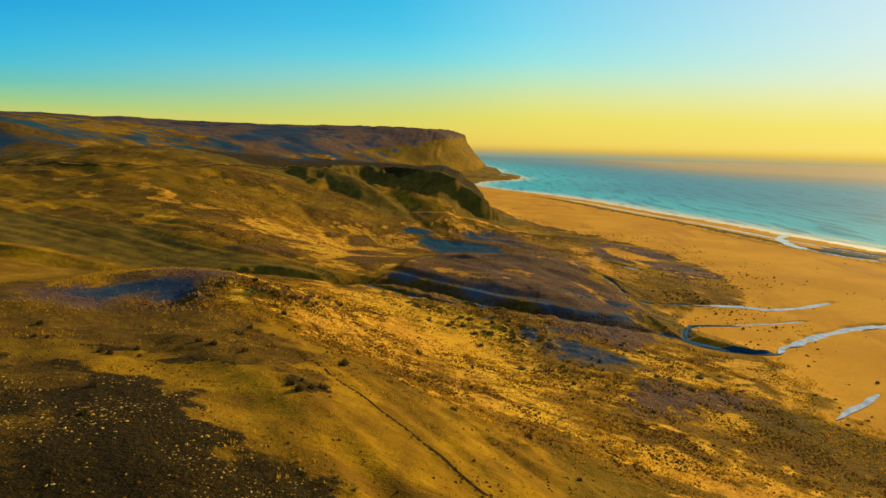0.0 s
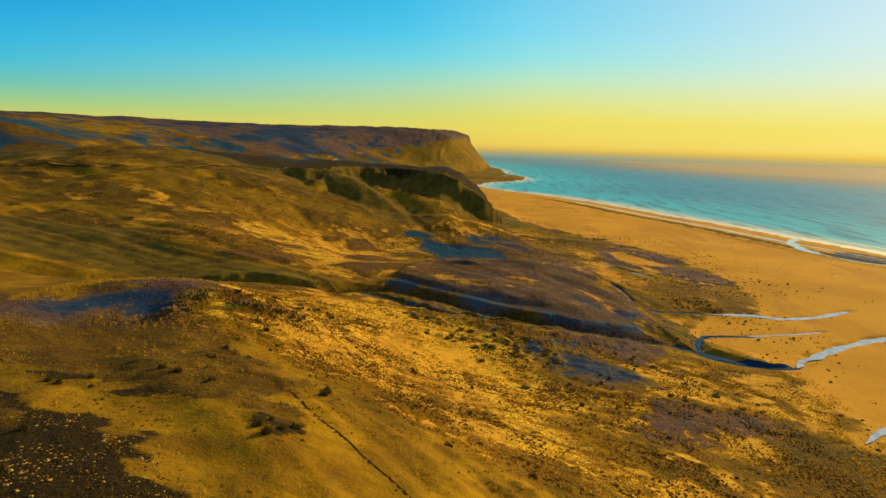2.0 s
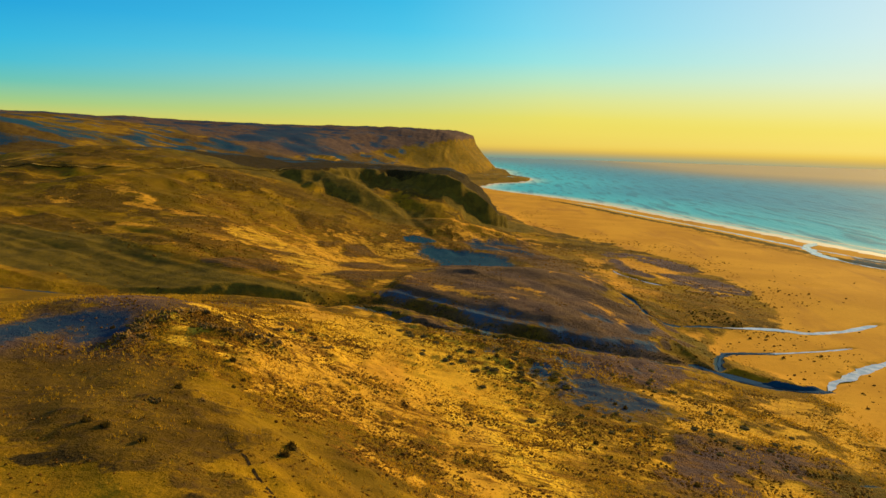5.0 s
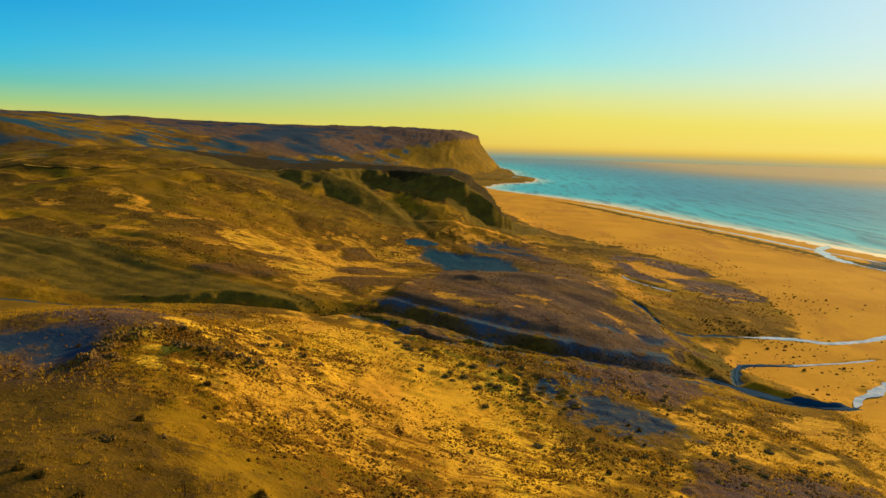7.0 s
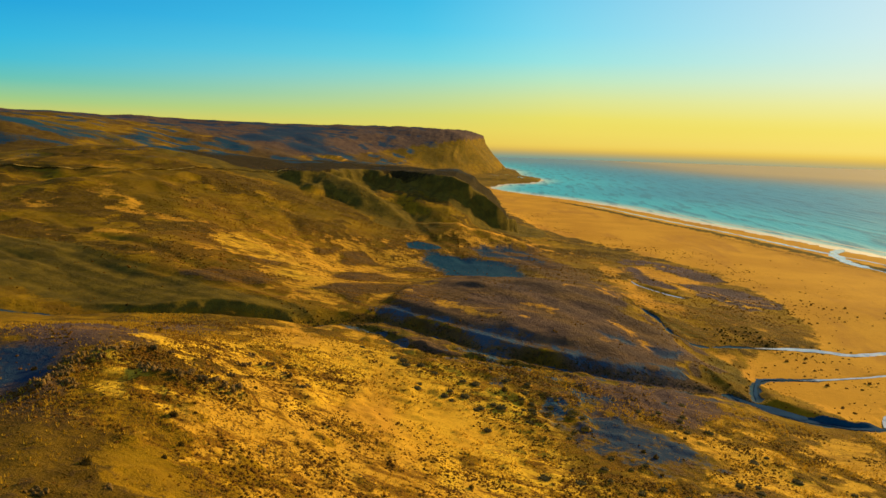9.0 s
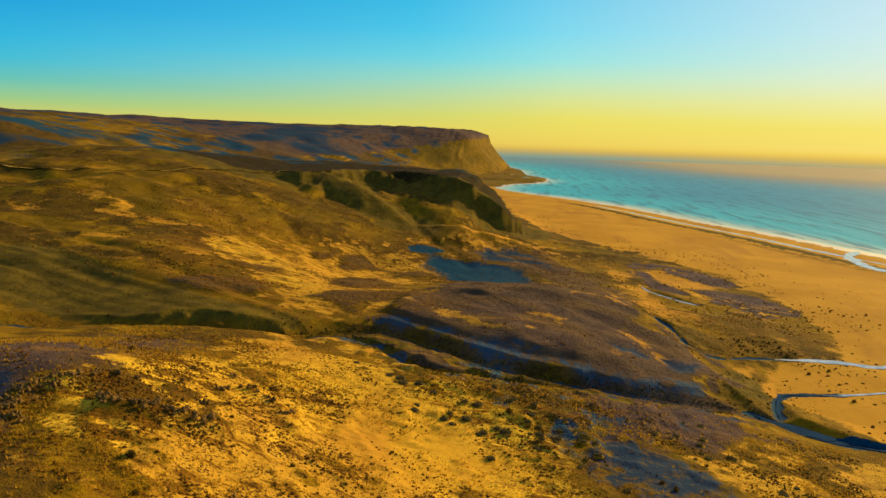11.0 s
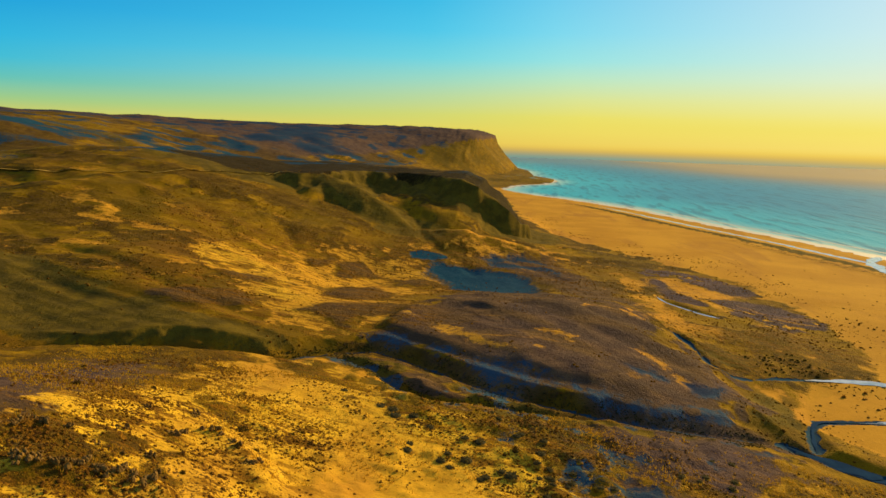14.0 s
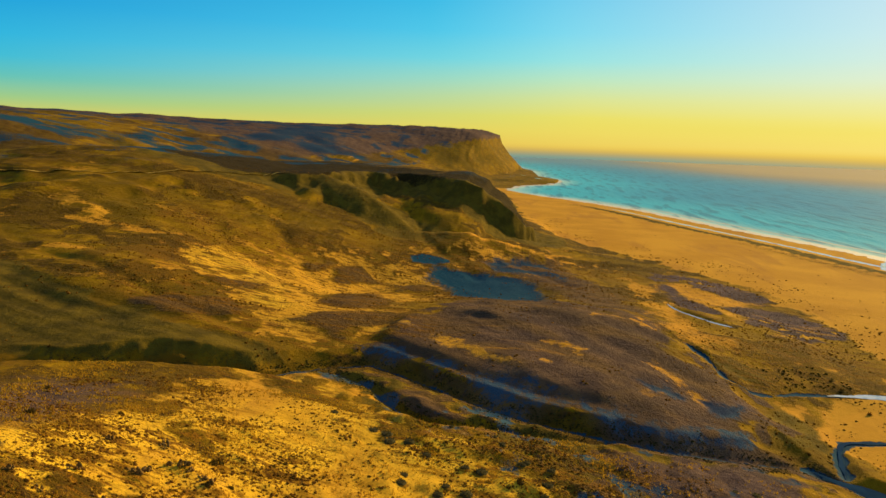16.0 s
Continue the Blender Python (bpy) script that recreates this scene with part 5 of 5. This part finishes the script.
def on_beach(x, y):
    off = x - np.interp(y, BEACH_Y, BEACH_X)
    return dry(x, y) * sstep(95, 110, shore_x(y) - x) * sstep(-12, 4, off) * (0.006 + 0.55 * sstep(75, 10, off) * sstep(-0.1, 0.6, fbm(x, y, 30, 3, 86)))


xs, ys = thrown(26000, 5, 300, 190, 900, on_beach)
tagged(scatter("sand_tufts", SMALL_TUFTS, xs, ys, 0.4 + 1.5 * rng.random(len(xs)) ** 3, TUSSOCK, rng, (0.6, 1.0)), "scattered dark marram tufts on the flat sand", "marram grass", "", "stuff")


def part(name, v, f, material, parent, smooth=False, label=""):
    """One mesh under a thing."""
    me = mesh_from(name, v, f, smooth)
    me.materials.append(material)
    ob = new(name, me)
    ob.parent = parent
    return tagged(ob, label) if label else ob


def mound_shape(gen, spread, height):
    """A low uneven earth mound: rings of a dome."""
    v, f, n = [(0, 0, height)], [], 12
    for r, h in ((0.35, 0.9), (0.65, 0.6), (0.88, 0.2), (1.05, -0.25)):
        for k in range(n):
            a = 2 * math.pi * k / n
            q = r * spread * gen.uniform(0.88, 1.12)
            v.append((q * math.cos(a), q * math.sin(a), h * height * gen.uniform(0.85, 1.1)))
    for k in range(n):
        f.append((0, 1 + k, 1 + (k + 1) % n))
        for ring in range(3):
            a, b = 1 + ring * n + k, 1 + ring * n + (k + 1) % n
            f += [(a, a + n, b), (b, a + n, b + n)]
    return np.array(v), np.array(f)


SAND_MOUND = make_soil_material("root_bound_sand", (0.16, 0.085, 0.008), (0.34, 0.175, 0.012))
SHRUB = make_leaf_material("brown_green_shrub_leaves", (0.060, 0.040, 0.008), (0.13, 0.085, 0.012), (0.035, 0.024, 0.007))
gen = np.random.default_rng(11)


def make_hummock():
    thing = new("grass_hummock")
    part("mound", *mound_shape(gen, 0.6, 0.2), SAND_MOUND, thing, True)
    v, f = tuft_shape(gen, 46, 0.5, 0.17, 0.5)
    part("tuft", v + np.array((0, 0, 0.12)), f, MARRAM, thing, False, "grey-green grass tuft")
    return tagged(thing, "grass tussock on a small root-bound sand mound", "tussock", "hummocks on the sand flat")


def make_outcrop(count, spread):
    thing = new("rock_outcrop")
    for k in range(count):
        v, f = stone_shape(gen, 2)
        a, r = gen.uniform(0, 2 * math.pi), spread * math.sqrt(gen.random())
        s = gen.uniform(0.4, 1.25)
        c, w = math.cos(a * 3), math.sin(a * 3)
        v = np.column_stack([c * v[:, 0] - w * v[:, 1], (w * v[:, 0] + c * v[:, 1]) * 0.75, v[:, 2] * gen.uniform(0.9, 1.9)]) * s + np.array((r * math.cos(a), 0.5 * r * math.sin(a), 0.08 * s))
        part("rock", v, f, ROCK, thing)
    return tagged(thing, "weathered dark rock outcrop breaking through the turf", "rocks", "outcrops on the hill")


def make_boulder():
    v, f = stone_shape(gen, 2)
    me = mesh_from("boulder", v, f, False)
    me.materials.append(PALE_ROCK)
    return tagged(new("boulder", me), "angular brown boulder lying on the dark scree", "boulder", "boulders on the scree")


def make_shrub():
    thing = new("low_shrub")
    v, f = tuft_shape(gen, 60, 0.5, 0.42, 0.5)
    part("foliage", v, f, SHRUB, thing)
    v, f = tuft_shape(gen, 40, 0.34, 0.5, 0.5)
    part("foliage", v + np.array((0.22, 0.1, 0.02)), f, SHRUB, thing)
    return tagged(thing, "low dark brown shrub growing on the slope", "shrub", "shrubs on the slopes")


def make_bush():
    thing = new("marsh_bush")
    for k in range(3):
        v, f = tuft_shape(gen, 44, 0.38, gen.uniform(0.34, 0.5), 0.45)
        part("foliage", v + np.array((0.3 * math.cos(2.1 * k), 0.3 * math.sin(2.1 * k), 0.0)), f, BROOKSIDE, thing)
    return tagged(thing, "low dark green bush on the marshy flat", "bush", "bushes on the marsh")


def make_marram():
    thing = new("marram_clump")
    part("mound", *mound_shape(gen, 0.6, 0.2), SAND_MOUND, thing, True)
    v, f = tuft_shape(gen, 40, 0.42, 0.36, 0.7)
    part("tuft", v + np.array((0, 0, 0.1)), f, TUSSOCK, thing)
    return tagged(thing, "dark marram clump standing alone on open sand", "marram grass", "marram clumps on the beach")


def settle(makers, places, size, sink=0.06):
    """Stand copies of the made things on the ground, each turned and sized by chance."""
    first = [make() for make in makers]
    used = set()
    for x, y in places:
        k = int(gen.integers(0, len(first)))
        s = float(gen.uniform(*size))
        z = float(ground_z(np.array([x]), np.array([y]))[0]) - sink * s
        m = pose(float(x), float(y), z, 0, 0, float(gen.uniform(0, 360)))
        if k in used:
            copy_thing(first[k], m).scale = (s, s, s * float(gen.uniform(0.8, 1.15)))
        else:
            used.add(k)
            first[k].matrix_world = m
            first[k].scale = (s, s, s)
    for k, ob in enumerate(first):
        if k not in used:
            for o in (*ob.children_recursive, ob):
                bpy.data.objects.remove(o)


HUMPS = [(-7, 241), (-4, 236), (-10, 237), (0, 240), (8, 250), (9, 235), (14, 241), (-25, 258), (-20, 256), (-16, 252), (-12, 239), (-3, 237), (2, 239), (-1, 226), (11, 205), (18, 205), (30, 205), (68, 226), (58, 212), (-19, 240), (3, 256), (9, 255), (61, 233), (-24, 255), (-19, 243), (-8, 250), (-11, 242),
         (-28, 259), (4, 257), (-5, 250), (-38, 265)]
xs, ys = thrown(260, -34, 80, 196, 268, lambda x, y: dry(x, y) * np.clip(0.45 + fbm(x, y, 16, 2, 93), 0, 1) * sstep(-8, 6, x + 0.5 * (y - 245)))
settle([make_hummock] * 4, HUMPS, (1.8, 3.2), 0.1)
settle([make_hummock] * 4, list(zip(xs, ys)), (1.0, 2.4))
xs, ys = thrown(420, -78, -38, 172, 240, lambda x, y: 0.07 * sstep(0.15, 0.5, fbm(0.6 * x + 0.8 * y, (0.8 * x - 0.6 * y) * 0.3, 16, 3, 94)))
CRAGS = list(zip(xs, ys)) + [(-70, 187), (-70, 177), (-53, 196), (-48, 196), (-50, 141), (-44, 146), (-68, 176), (-36, 176), (-57, 196), (-62, 197), (-51, 199)]
settle([lambda: make_outcrop(12, 2.6), lambda: make_outcrop(10, 2.0), lambda: make_outcrop(16, 3.2)], CRAGS, (0.4, 0.7))
SCARP_ROCKS = [(-72, 175), (-72, 178), (-73, 181), (-73, 184), (-72, 187), (-70, 189), (-68, 191), (-66, 193), (-64, 195), (-71, 180), (-70, 186), (-60, 185), (-58, 185.5), (-56, 186), (-54, 187), (-52, 188), (-50, 189), (-48, 189.5), (-46, 190),
               (-55, 189), (-50, 191), (-58, 204), (-45, 216), (-53, 211), (-50, 218), (-40, 211)]
settle([lambda: make_outcrop(20, 2.4), lambda: make_outcrop(17, 2.0), lambda: make_outcrop(24, 2.8)], SCARP_ROCKS, (0.6, 0.95), 0.02)
xs, ys = thrown(900, -110, 0, 45, 118, lambda x, y: on_scree(x, y) * 0.35)
settle([make_boulder] * 5, list(zip(xs, ys))[:220], (0.3, 0.65))
SHRUBS = [(-120, 287), (-28, 108), (-26, 106), (-27, 103), (-29, 105), (-25, 109), (-52, 128), (-49, 127), (-64, 119), (-66, 120), (-83, 128), (-80, 127), (-54, 97), (-49, 86), (-42, 123), (22, 176), (-47, 226), (-44, 215), (-42, 219)]
xs, ys = thrown(160, -100, 60, 100, 250, lambda x, y: 0.3 + 0 * x)
settle([make_shrub] * 3, SHRUBS + list(zip(xs, ys)), (0.9, 1.9))
CLUMPS = [(160, 443), (133, 439), (131, 516), (174, 437), (104, 577), (251, 591)]
xs, ys = thrown(260, 90, 290, 200, 640, lambda x, y: on_beach(x, y) * 2)
settle([make_marram] * 3, CLUMPS + list(zip(xs, ys))[:90], (0.8, 2.0))
SCRUB_PATCH = [(82, 363), (95, 371), (104, 373), (114, 365), (103, 356), (86, 349)]
xs, ys = thrown(900, 76, 122, 340, 382, lambda x, y: 0.55 * sstep(-3, 4, inside(x, y, SCRUB_PATCH) + 3 * fbm(x, y, 7, 2, 95)))
settle([make_bush] * 3, list(zip(xs, ys))[:150], (0.4, 0.95))
